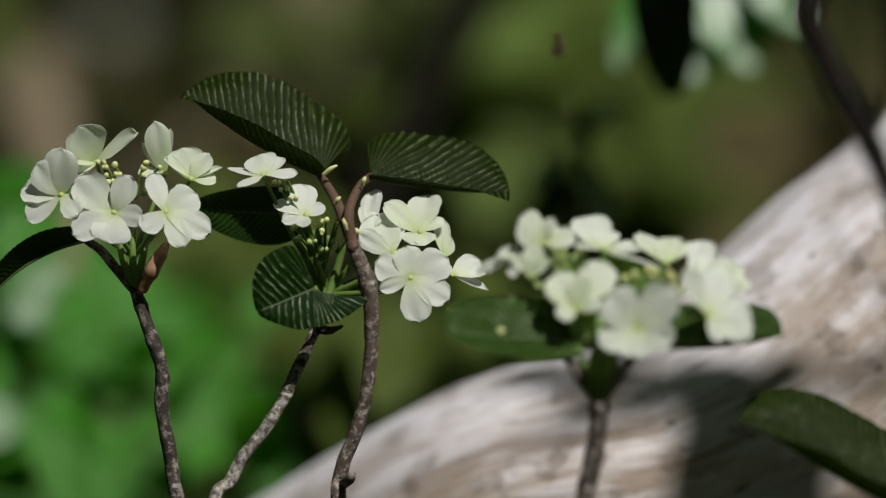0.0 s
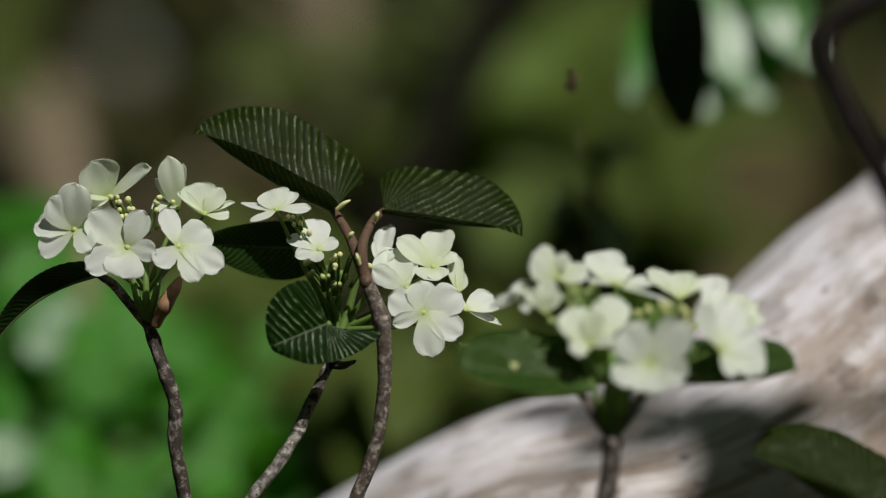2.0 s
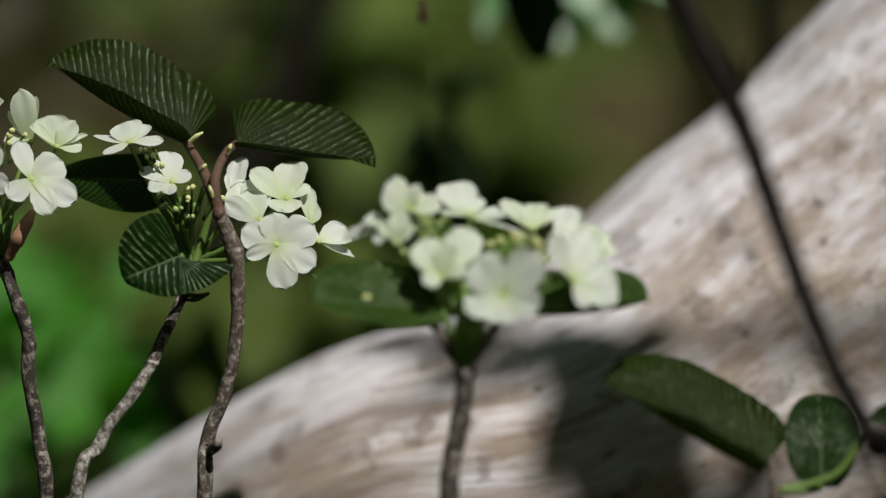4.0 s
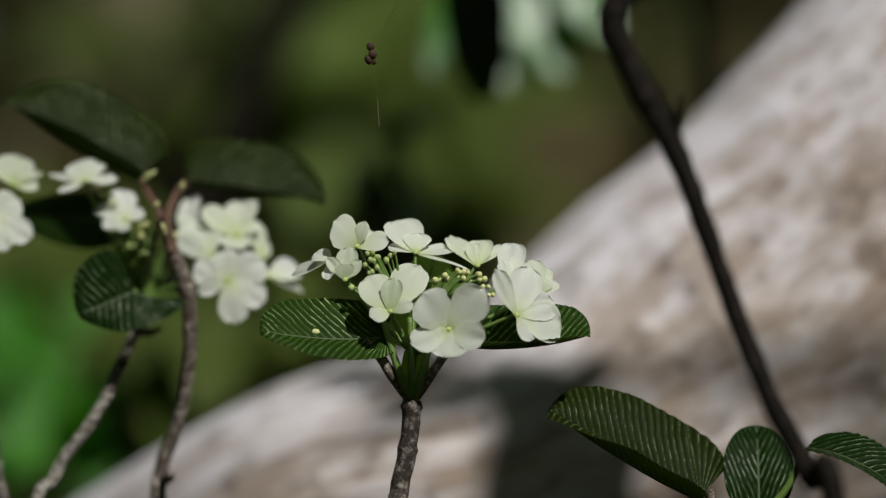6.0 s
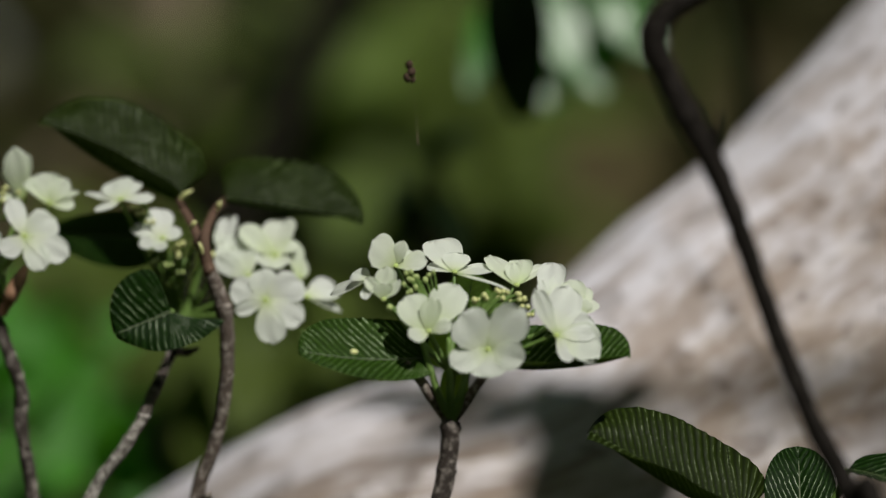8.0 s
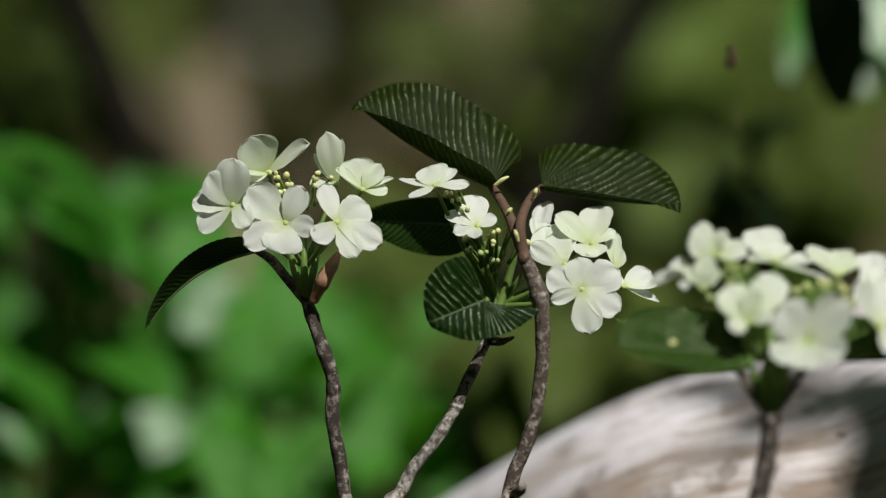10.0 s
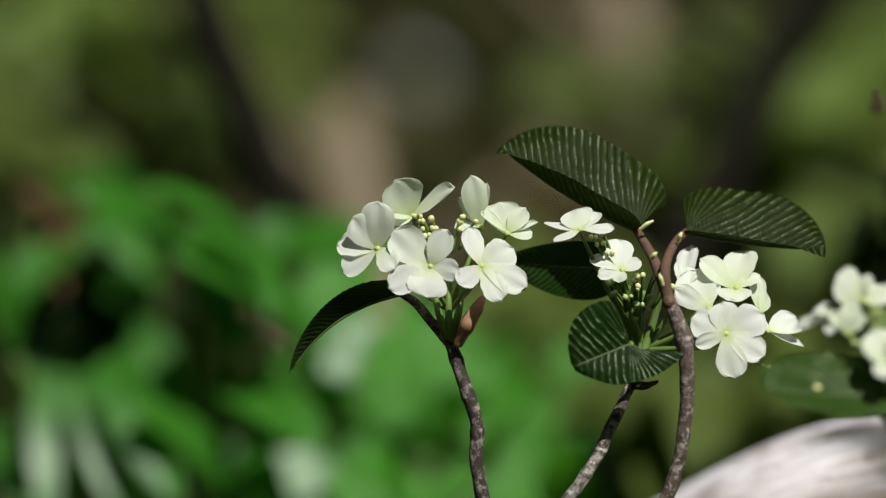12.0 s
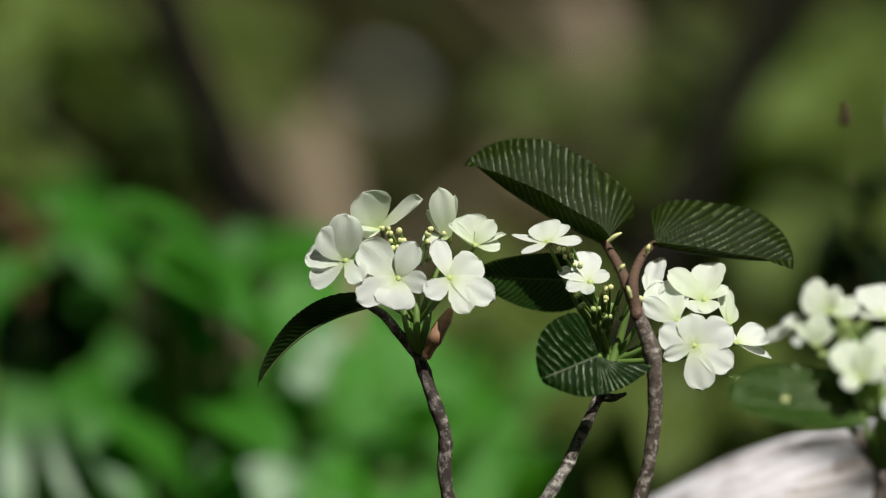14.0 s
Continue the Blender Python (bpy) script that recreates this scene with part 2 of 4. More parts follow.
def spot(a, b, d=0.0):
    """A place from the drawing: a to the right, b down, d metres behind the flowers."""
    k = UNIT * (FAR + d) / FAR
    return EYE + AHEAD * (FAR + d) + ACROSS * ((a - 784) * k) + ABOVE * ((441 - b) * k)


def west(a, b, d=0.0):
    return spot(a - 505, b - 63, d)


def east(a, b, d=0.0):
    return spot(a + 338, b - 30, d)


def late(a, b, d=0.0):
    return spot(a - 546, b - 90, d)


def way(right, up, near):
    """A direction: to the right, up, towards the onlooker."""
    return (ACROSS * right + ABOVE * up - AHEAD * near).normalized()


def smooth(points, radii, steps):
    """A soft curve through the points with its radii."""
    out = []
    n = len(points)
    for i in range(n - 1):
        p = [points[max(0, i - 1)], points[i], points[i + 1], points[min(n - 1, i + 2)]]
        for j in range(steps):
            t = j / steps
            a = 2 * p[1] + (p[2] - p[0]) * t + (2 * p[0] - 5 * p[1] + 4 * p[2] - p[3]) * t * t + (3 * p[1] - p[0] - 3 * p[2] + p[3]) * t ** 3
            out.append((a * 0.5, radii[i] + (radii[i + 1] - radii[i]) * t))
    out.append((points[-1], radii[-1]))
    return out


def tube(points, radii, sides=12, steps=8, rough=0.0, seed=0.0, knots=()):
    """A round, slightly uneven stalk along a soft curve; knots are (share of length, swelling)."""
    line = smooth(points, radii, steps)
    verts, faces = [], []
    side = Vector((0.3, 1, 0.2))
    for i, (p, r) in enumerate(line):
        a = (line[min(i + 1, len(line) - 1)][0] - line[max(i - 1, 0)][0]).normalized()
        side = (side - a * side.dot(a)).normalized()
        up = a.cross(side)
        share = i / (len(line) - 1)
        for where, swell in knots:
            r *= 1 + swell * math.exp(-((share - where) / 0.018) ** 2)
        for k in range(sides):
            ang = 2 * math.pi * k / sides
            v = side * math.cos(ang) + up * math.sin(ang)
            q = p + v * r
            w = 1 + rough * noise.noise(q * 160 + Vector((seed, 0, 0))) + rough * 0.6 * noise.noise(q * 480)
            verts.append(p + v * r * w)
    for i in range(len(line) - 1):
        for k in range(sides):
            l = (k + 1) % sides
            faces.append((i * sides + k, i * sides + l, (i + 1) * sides + l, (i + 1) * sides + k))
    faces.append(tuple(range(sides))[::-1])
    faces.append(tuple(range(len(verts) - sides, len(verts))))
    data = bpy.data.meshes.new("tube")
    data.from_pydata(verts, [], faces)
    data.polygons.foreach_set("use_smooth", [True] * len(faces))
    data.update()
    return data


def sheet(rows, columns, where, mapping):
    """A smooth sheet of rows x columns cells with its map."""
    verts = [where(i / rows, j / columns) for i in range(rows + 1) for j in range(columns + 1)]
    faces = [(i * (columns + 1) + j, (i + 1) * (columns + 1) + j, (i + 1) * (columns + 1) + j + 1, i * (columns + 1) + j + 1)
             for i in range(rows) for j in range(columns)]
    data = bpy.data.meshes.new("sheet")
    data.from_pydata(verts, [], faces)
    data.polygons.foreach_set("use_smooth", [True] * len(faces))
    uv = data.uv_layers.new(name="map")
    for loop in data.loops:
        i, j = divmod(loop.vertex_index, columns + 1)
        uv.data[loop.index].uv = mapping(i / rows, j / columns)
    data.update()
    return data


# ------------------------------------------------------------ petals and florets
def petal_mesh(seed):
    """One rounded petal, 1 long, along x, with a narrow claw, ruffled margin and a shallow cup."""
    rnd = random.Random(seed)
    wide, notch, cup, twist = rnd.uniform(0.31, 0.40), rnd.uniform(0.0, 0.08), rnd.uniform(-0.02, 0.16), rnd.uniform(-0.12, 0.12)
    skew, ph = rnd.uniform(-0.07, 0.07), rnd.uniform(0, 6)

    def where(i, j):
        t = j * 2 - 1
        rise = min(1.0, i / 0.62)
        w = wide * (0.20 + 0.80 * rise ** 1.15 * (2 - rise) ** 0.9) if i < 0.62 else wide * math.sqrt(max(0.0, 1 - ((i - 0.62) / 0.38) ** 2.5))
        w = w * (1 + 0.08 * noise.noise(Vector((i * 6, t * 2, seed))))
        x = i * (1 - notch * (1 - abs(t)) * i ** 4) - 0.05 * (t * t) * i + 0.04 * i ** 3 * noise.noise(Vector((t * 5, seed, 0)))
        y = t * w + skew * i * i
        z = (cup * t * t * i + twist * t * i + 0.03 * math.sin(6 * t + ph) * i * i) * min(1.0, w / wide) - 0.13 * i * i + 0.02 * math.sin(5 * i + ph)
        return (x, y, z)
    return sheet(18, 14, where, lambda i, j: (i, j))


PETALS = {False: [petal_mesh(i) for i in range(10)], True: [petal_mesh(i + 20) for i in range(10)]}


def ball_mesh(name, squash=1.0):
    bm = bmesh.new()
    bmesh.ops.create_icosphere(bm, subdivisions=2, radius=1)
    for v in bm.verts:
        v.co.z *= squash
        v.co *= 1 + 0.06 * noise.noise(v.co * 2)
    for f in bm.faces:
        f.smooth = True
    data = bpy.data.meshes.new(name)
    bm.to_mesh(data)
    bm.free()
    return data


EYE_MESH = ball_mesh("floret_eye", 0.7)
BUD_MESHES = [ball_mesh("bud", 1.15) for _ in range(2)]


def basis(place, normal, spin=0.0):
    q = normal.to_track_quat("Z", "Y").to_matrix().to_4x4()
    return Matrix.Translation(place) @ q @ Matrix.Rotation(radians(spin), 4, "Z")


def buds(parent, place, count, spread, rnd, material, root):
    """A knot of tiny closed buds on hair-thin stalks."""
    for _ in range(count):
        p = place + way(rnd.uniform(-1, 1), rnd.uniform(-0.2, 0.25), rnd.uniform(-0.6, 0.6)) * rnd.random() ** 0.6 * spread * UNIT
        r = rnd.uniform(3.6, 5.8) * UNIT
        b = part("bud", BUD_MESHES[0 if material is BUD else 1], material, parent, "", basis(p, way(rnd.uniform(-.4, .4), 1, .3)) @ Matrix.Scale(r, 4))
        part("bud_stalk", tube([root + (p - root) * 0.45, root + (p - root) * 0.8 + way(0, 0.3, 0) * 0.001, p], [0.0007, 0.0004, 0.0003], 5, 3), STALK, b)


def bloom(parent, where, a, b, d, facing, petals, seed, green=False):
    """A floret petal by petal: each petal as (angle, length, width[, lift]) in the drawing, laid into the floret's slanted plane."""
    rnd = random.Random(seed)
    n = Vector(facing).normalized()
    normal, place = way(*facing), where(a, b, d)
    eye = part("floret", EYE_MESH, EYELET, parent, "", basis(place + normal * 2 * UNIT, normal) @ Matrix.Scale(5.5 * UNIT, 4))
    for k, (angle, long, wide, *more) in enumerate(petals):
        lift = more[0] if more else 0.10
        ex, ey = math.cos(radians(angle)), math.sin(radians(angle))
        near = max(-0.8, min(0.8, (lift - ex * n.x - ey * n.y) / max(0.35, n.z)))
        v = ACROSS * ex + ABOVE * ey - AHEAD * near
        size = v.length * long * UNIT
        x = v.normalized()
        face = normal + way(0, -0.1, 1) * max(0.0, lift - 0.15)
        z = (face - x * face.dot(x)).normalized()
        turn = Matrix((x, z.cross(x), z)).transposed().to_4x4() @ Matrix.Rotation(radians(rnd.uniform(-9, 9)), 4, "X")
        at = place + x * 0.03 * size + normal * UNIT * (0.5 + 0.7 * k)
        part("petal", PETALS[green][rnd.randrange(10)], PETAL_GREEN if green else PETAL, eye, "",
             Matrix.Translation(at) @ turn @ Matrix.Diagonal((size, wide * UNIT / 0.67, size * 0.8, 1)))
    return eye


# ------------------------------------------------------------ ribbed leaves
def leaf_mesh(base, tip, width, face, fold=30, bow=0.06, heart=0.0, rib=12.0, depth=4.0, blunt=0.62, rows=190, columns=30, sweep=0.75, wave=0.0, fan=0.0, round_end=0.5):
    """A broad leaf with a V-fold, side ribs pressed into its blade, and a heart-shaped base."""
    x = tip - base
    long = x.length
    x = x / long
    n = (face - x * face.dot(x)).normalized()
    y = n.cross(x)
    half = width * UNIT * 0.5
    c, s = math.cos(radians(fold)), math.sin(radians(fold))
    gap, high = rib * UNIT, depth * UNIT

    def size(i):
        return half * max(0.0, math.sin(math.pi * min(1, (0.03 + 0.97 * i)) ** blunt)) ** round_end

    def phase(i, t):
        a = abs(t) * size(i)
        wobble = 0.28 * noise.noise(Vector((i * 7, t * 2.5, long * 900))) + 0.12 * noise.noise(Vector((i * 25, t * 6, long * 700)))
        if fan:
            return math.atan2(a, i * long - heart * half * abs(t) ** 1.5 * (1 - i) ** 5 + 0.02 * long) / radians(fan) + wobble
        return (i * long - a * sweep - 0.35 * a * a / half + half) / gap + wobble

    def where(i, j):
        t = j * 2 - 1
        w = size(i)
        u = i * long - heart * half * abs(t) ** 1.5 * (1 - i) ** 5
        v = t * w
        ridge = 0.5 + 0.5 * math.cos(2 * math.pi * phase(i, t))
        h = high * (ridge - 0.5) * min(1.0, abs(t) * 5) * min(1.0, (1 - i) * 8) * (0.75 + 0.5 * noise.noise(Vector((i * 9, t * 3, long * 300))))
        h += wave * half * math.sin(i * 9 + t * 2) * abs(t)
        h += 0.25 * half * abs(t) ** 2 * -0.35
        bend = bow * long * 4 * i * (1 - i)
        return base + x * u + y * (v * c) + n * (abs(v) * s + bend + h)
    return sheet(rows, columns, where, lambda i, j: (phase(i, j * 2 - 1), abs(j * 2 - 1)))


def leaf(parent, base, tip, width, face, material=None, label="", stalk=True, **how):
    ob = part("leaf", leaf_mesh(base, tip, width, face, **how), material or LEAF, parent, label)
    x = tip - base
    n = (face - x.normalized() * face.dot(x.normalized())).normalized()
    bow = how.get("bow", 0.06)
    rib = [base + x * t + n * (bow * x.length * 4 * t * (1 - t) - 0.0002) for t in (0, 0.25, 0.5, 0.75, 0.96)]
    part("midrib", tube(rib, [0.0005, 0.0005, 0.0004, 0.0003, 0.0002], 6, 4), MIDRIB, ob)
    return ob


def folded_leaf(parent, base, tip, far, near, material, label="", sag=0.0, rib=18.0, depth=5.0, sweep=0.75, blunt=0.85, round_end=0.42, curl=0.10, fan=8.0, rows=180, columns=40):
    """A ribbed leaf whose two halves stand at angles of their own; each half: direction, width in drawing units, lobe behind the stalk."""
    x = tip - base
    long = x.length
    x = x / long
    gap, high = rib * UNIT, depth * UNIT
    halves = []
    for along, width, lobe in (near, far):
        along = (along - x * along.dot(x)).normalized()
        up = x.cross(along)
        if up.dot(ABOVE - AHEAD * 0.4) < 0:
            up = -up
        halves.append((along, width * UNIT, lobe, up))

    def size(i, width):
        return width * max(0.0, 1 - abs(2 * (0.03 + 0.97 * i) ** blunt - 1) ** 2.8) ** round_end

    def spine(i):
        return base + x * (i * long) - ABOVE * (sag * UNIT * 4 * i * (1 - i))

    def run(i, t):
        along, width, lobe, up = halves[t > 0]
        return i * long - lobe * width * abs(t) ** 1.5 * (1 - i) ** 5

    def phase(i, t):
        along, width, lobe, up = halves[t > 0]
        a = abs(t) * size(i, width) * (1 if t > 0 else 1 - 0.6 * i ** 2)
        wobble = 0.22 * noise.noise(Vector((i * 7, t * 2.5, long * 900))) + 0.12 * noise.noise(Vector((i * 25, t * 6, long * 700)))
        start = run(i, t) - a * sweep * (1 - 0.25 * a / width)
        if start > 0:
            return start / gap + wobble
        return (math.atan2(1, sweep) - math.atan2(a, run(i, t))) / radians(fan) + wobble

    def where(i, j):
        t = j * 2 - 1
        along, width, lobe, up = halves[t > 0]
        a = abs(t)
        ridge = 0.5 - abs(math.sin(math.pi * phase(i, t))) ** 0.8
        h = high * ridge * (1.0 if t > 0 else 0.6) * min(1.0, a * 6) * min(1.0, (1 - i) * 8) * (0.8 + 0.5 * noise.noise(Vector((i * 9, t * 3, long * 300))))
        h -= curl * width * a * a * (1 + 0.6 * noise.noise(Vector((i * 3, t, long * 500))))
        edge = 0.02 * width * noise.noise(Vector((i * 22, t * 2, long * 400))) * a ** 4
        return spine(i) + x * (run(i, t) - i * long) + along * (a * size(i, width) * (1 if t > 0 else 1 - 0.6 * i ** 2) + edge) + up * h
    ob = part("leaf", sheet(rows, columns, where, lambda i, j: (phase(i, j * 2 - 1), abs(j * 2 - 1))), material, parent, label)
    part("midrib", tube([spine(t) - ABOVE * 0.0002 for t in (0, 0.25, 0.5, 0.75, 0.96)], [0.0004, 0.0004, 0.0003, 0.0003, 0.0002], 6, 4), MIDRIB, ob)
    return ob


def foot(p, dx=0.0, dy=0.0):
    """The place where a stalk enters the soil."""
    return Vector((p.x + dx, p.y + dy, -0.03))


def grow(parent, name, points, radii, material, rough=0.12, knots=(), label="", seed=0.0, steps=9):
    return part(name, tube(points, [r * UNIT for r in radii], 14, steps, rough, seed, knots), material, parent, label)


# ------------------------------------------------------------ ground, log
def ground_height(x, y):
    return 0.02 * noise.noise(Vector((x * 1.3, y * 1.3, 0))) + 0.006 * noise.noise(Vector((x * 9, y * 9, 3)))


def build_ground():
    ticks = [-900, -200, -60, -20, -8, -4] + [-2.4 + 0.08 * i for i in range(61)] + [4, 8, 20, 60, 200, 900]
    n = len(ticks)
    verts = []
    for b in ticks:
        for a in ticks:
            y = b + 4.0
            verts.append((a, y, ground_height(a, y) if abs(a) < 3 and abs(b) < 3 else 0.0))
    faces = [(j * n + i, j * n + i + 1, (j + 1) * n + i + 1, (j + 1) * n + i) for j in range(n - 1) for i in range(n - 1)]
    data = bpy.data.meshes.new("ground")
    data.from_pydata(verts, [], faces)
    data.polygons.foreach_set("use_smooth", [True] * len(faces))
    data.materials.append(SOIL)
    tagged(new("ground", data), "dark forest soil with moss and dead leaves", "ground", kind="structure")


def build_log():
    """A barkless, silvered trunk that leans up out of the soil, with grain, cracks and a knot."""
    path = [(-900, 1980, 90), (-300, 1640, 120), (60, 1368, 175), (430, 1172, 240), (900, 987, 330), (1254, 930, 395), (1600, 765, 500), (1940, 565, 560), (2250, 290, 580), (2700, -150, 600), (3400, -850, 560)]
    pts = [spot(a, b, 0.05 + 0.00018 * max(0, 1060 - a) * (1 if a > 0 else 0.9) + r * UNIT) for a, b, r in path]
    line = smooth(pts, [r * UNIT for _, _, r in path], 26)
    rings, sides = len(line), 120
    verts, faces, maps = [], [], []
    run = 0.0
    for i, (p, r) in enumerate(line):
        if i:
            run += (p - line[i - 1][0]).length
        a = (line[min(i + 1, rings - 1)][0] - line[max(i - 1, 0)][0]).normalized()
        side = (AHEAD - a * AHEAD.dot(a)).normalized()
        up = a.cross(side)
        for k in range(sides + 1):
            ang = 2 * math.pi * k / sides
            v = side * math.cos(ang) + up * math.sin(ang)
            ring = Vector((math.cos(ang), math.sin(ang), 0))
            h = 0.045 * noise.noise(ring * 1.3 + Vector((0, 0, run * 2.2)))
            h += 0.020 * noise.noise(ring * 5 + Vector((0, 0, run * 5)))
            h += 0.012 * noise.noise(ring * 16 + Vector((3, 0, run * 9)))
            h -= 0.03 * max(0.0, noise.noise(ring * 11 + Vector((7, 1, run * 4))) - 0.35)
            verts.append(p + v * r * (1 + h))
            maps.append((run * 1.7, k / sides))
    for i in range(rings - 1):
        for k in range(sides):
            faces.append((i * (sides + 1) + k, i * (sides + 1) + k + 1, (i + 1) * (sides + 1) + k + 1, (i + 1) * (sides + 1) + k))
    faces.append(tuple(range(len(verts) - sides - 1, len(verts) - 1)))
    data = bpy.data.meshes.new("fallen_log")
    data.from_pydata(verts, [], faces)
    data.polygons.foreach_set("use_smooth", [True] * len(faces))
    uv = data.uv_layers.new(name="map")
    for loop in data.loops:
        uv.data[loop.index].uv = maps[loop.vertex_index]
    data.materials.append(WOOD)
    tagged(new("fallen_log", data), "barkless silver-grey weathered fallen tree trunk leaning from the soil", "log")


build_ground()
build_log()


# ------------------------------------------------------------ the flowering stems
def left_stem():
    rnd = random.Random(11)
    low = west(810, 900, 0.004)
    t = thing("flowering_viburnum", foot(low, 0.004), "dark viburnum stem with white five-petalled flower head and drooping leaf", "flowering shrub", "flowering viburnum stems")
    fork = west(744, 575, 0.004)
    grow(t, "stem", [foot(low, 0.004), west(826, 1100, 0.004), low, west(792, 790, 0.003), west(791, 715, 0.003), west(771, 655, 0.003), fork],
         [15, 14, 13, 12.3, 12, 12, 11], BARK_DARK, 0.16, ((0.62, 0.18), (0.80, 0.15), (0.93, 0.2)))
    grow(t, "petiole", [fork, west(712, 540, 0.002), west(682, 505, 0.0), west(655, 488, -0.002)], [11, 9, 8, 6], BARK_DARK, 0.1)
    grow(t, "bud_scale", [west(756, 578, 0.0), west(772, 545, -0.003), west(790, 512, -0.003), west(802, 492, -0.002)], [8, 13, 11, 4], SCALE, 0.3, label="brown dry bud scale")
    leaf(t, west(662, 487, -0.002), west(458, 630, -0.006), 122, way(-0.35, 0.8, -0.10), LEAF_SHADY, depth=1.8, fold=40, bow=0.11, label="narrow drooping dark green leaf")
    hub = late(783, 545, 0.004)

    def head(seed, a, b, d, f, green, petals):
        bloom(t, late, a, b, d, f, petals, seed, green)
        part("flower_stalk", tube([hub, late((a + 783) / 2 - 3, (b + 540) / 2 + 10, d * 0.5), late(a, b, d + 0.001)], [0.0009, 0.0008, 0.0005], 7, 6), STALK, t)

    head(300, 655, 436, -0.004, (-0.40, 0.32, 0.85), False, ((166, 76, 50), (212, 76, 48), (133, 72, 48, 0.45), (88, 82, 58, 0.5), (-42, 46, 40)))
    head(301, 748, 467, -0.008, (-0.06, 0.34, 0.93), False, ((136, 92, 66, 0.22), (66, 70, 48, 0.5), (-6, 52, 38, 0.3), (206, 82, 54), (258, 54, 62)))
    head(302, 838, 466, -0.009, (0.16, 0.28, 0.94), False, ((109, 76, 42), (36, 66, 52), (-23, 88, 54), (-55, 70, 42), (222, 50, 42)))
    head(303, 716, 378, 0.008, (0.0, 0.88, 0.45), True, ((113, 68, 66, 1.1), (38, 88, 44, 0.85), (176, 62, 44, 0.5), (205, 36, 30)))
    head(304, 838, 398, 0.006, (0.05, 0.80, 0.55), True, ((103, 90, 42, 1.0), (84, 80, 16, 0.9), (127, 66, 20, 0.7), (178, 48, 22)))
    bloom(t, late, 884, 408, 0.0, (0.15, 0.6, 0.78), ((104, 60, 56, 0.4), (58, 56, 30, 0.5), (24, 60, 14, 0.1), (8, 44, 38, 0.0), (138, 62, 18, 0.2)), 310, True)
    part("flower_stalk", tube([hub, late(840, 480, 0.002), late(884, 408, 0.001)], [0.0009, 0.0008, 0.0005], 7, 6), STALK, t)
    for a in (763, 781, 799):
        part("flower_stalk", tube([fork, late(a, 547, 0.0), late(a + (a - 781) * 0.6, 467, 0.004)], [0.0017, 0.0012, 0.0009], 8, 6), STALK, t)
    for a, b in ((735, 387), (750, 382), (732, 405), (741, 412), (797, 387), (808, 378), (804, 400), (832, 386), (724, 378), (755, 400)):
        buds(t, late(a, b, 0.0), 2, 7, rnd, BUD, late(775, 477, 0.004))


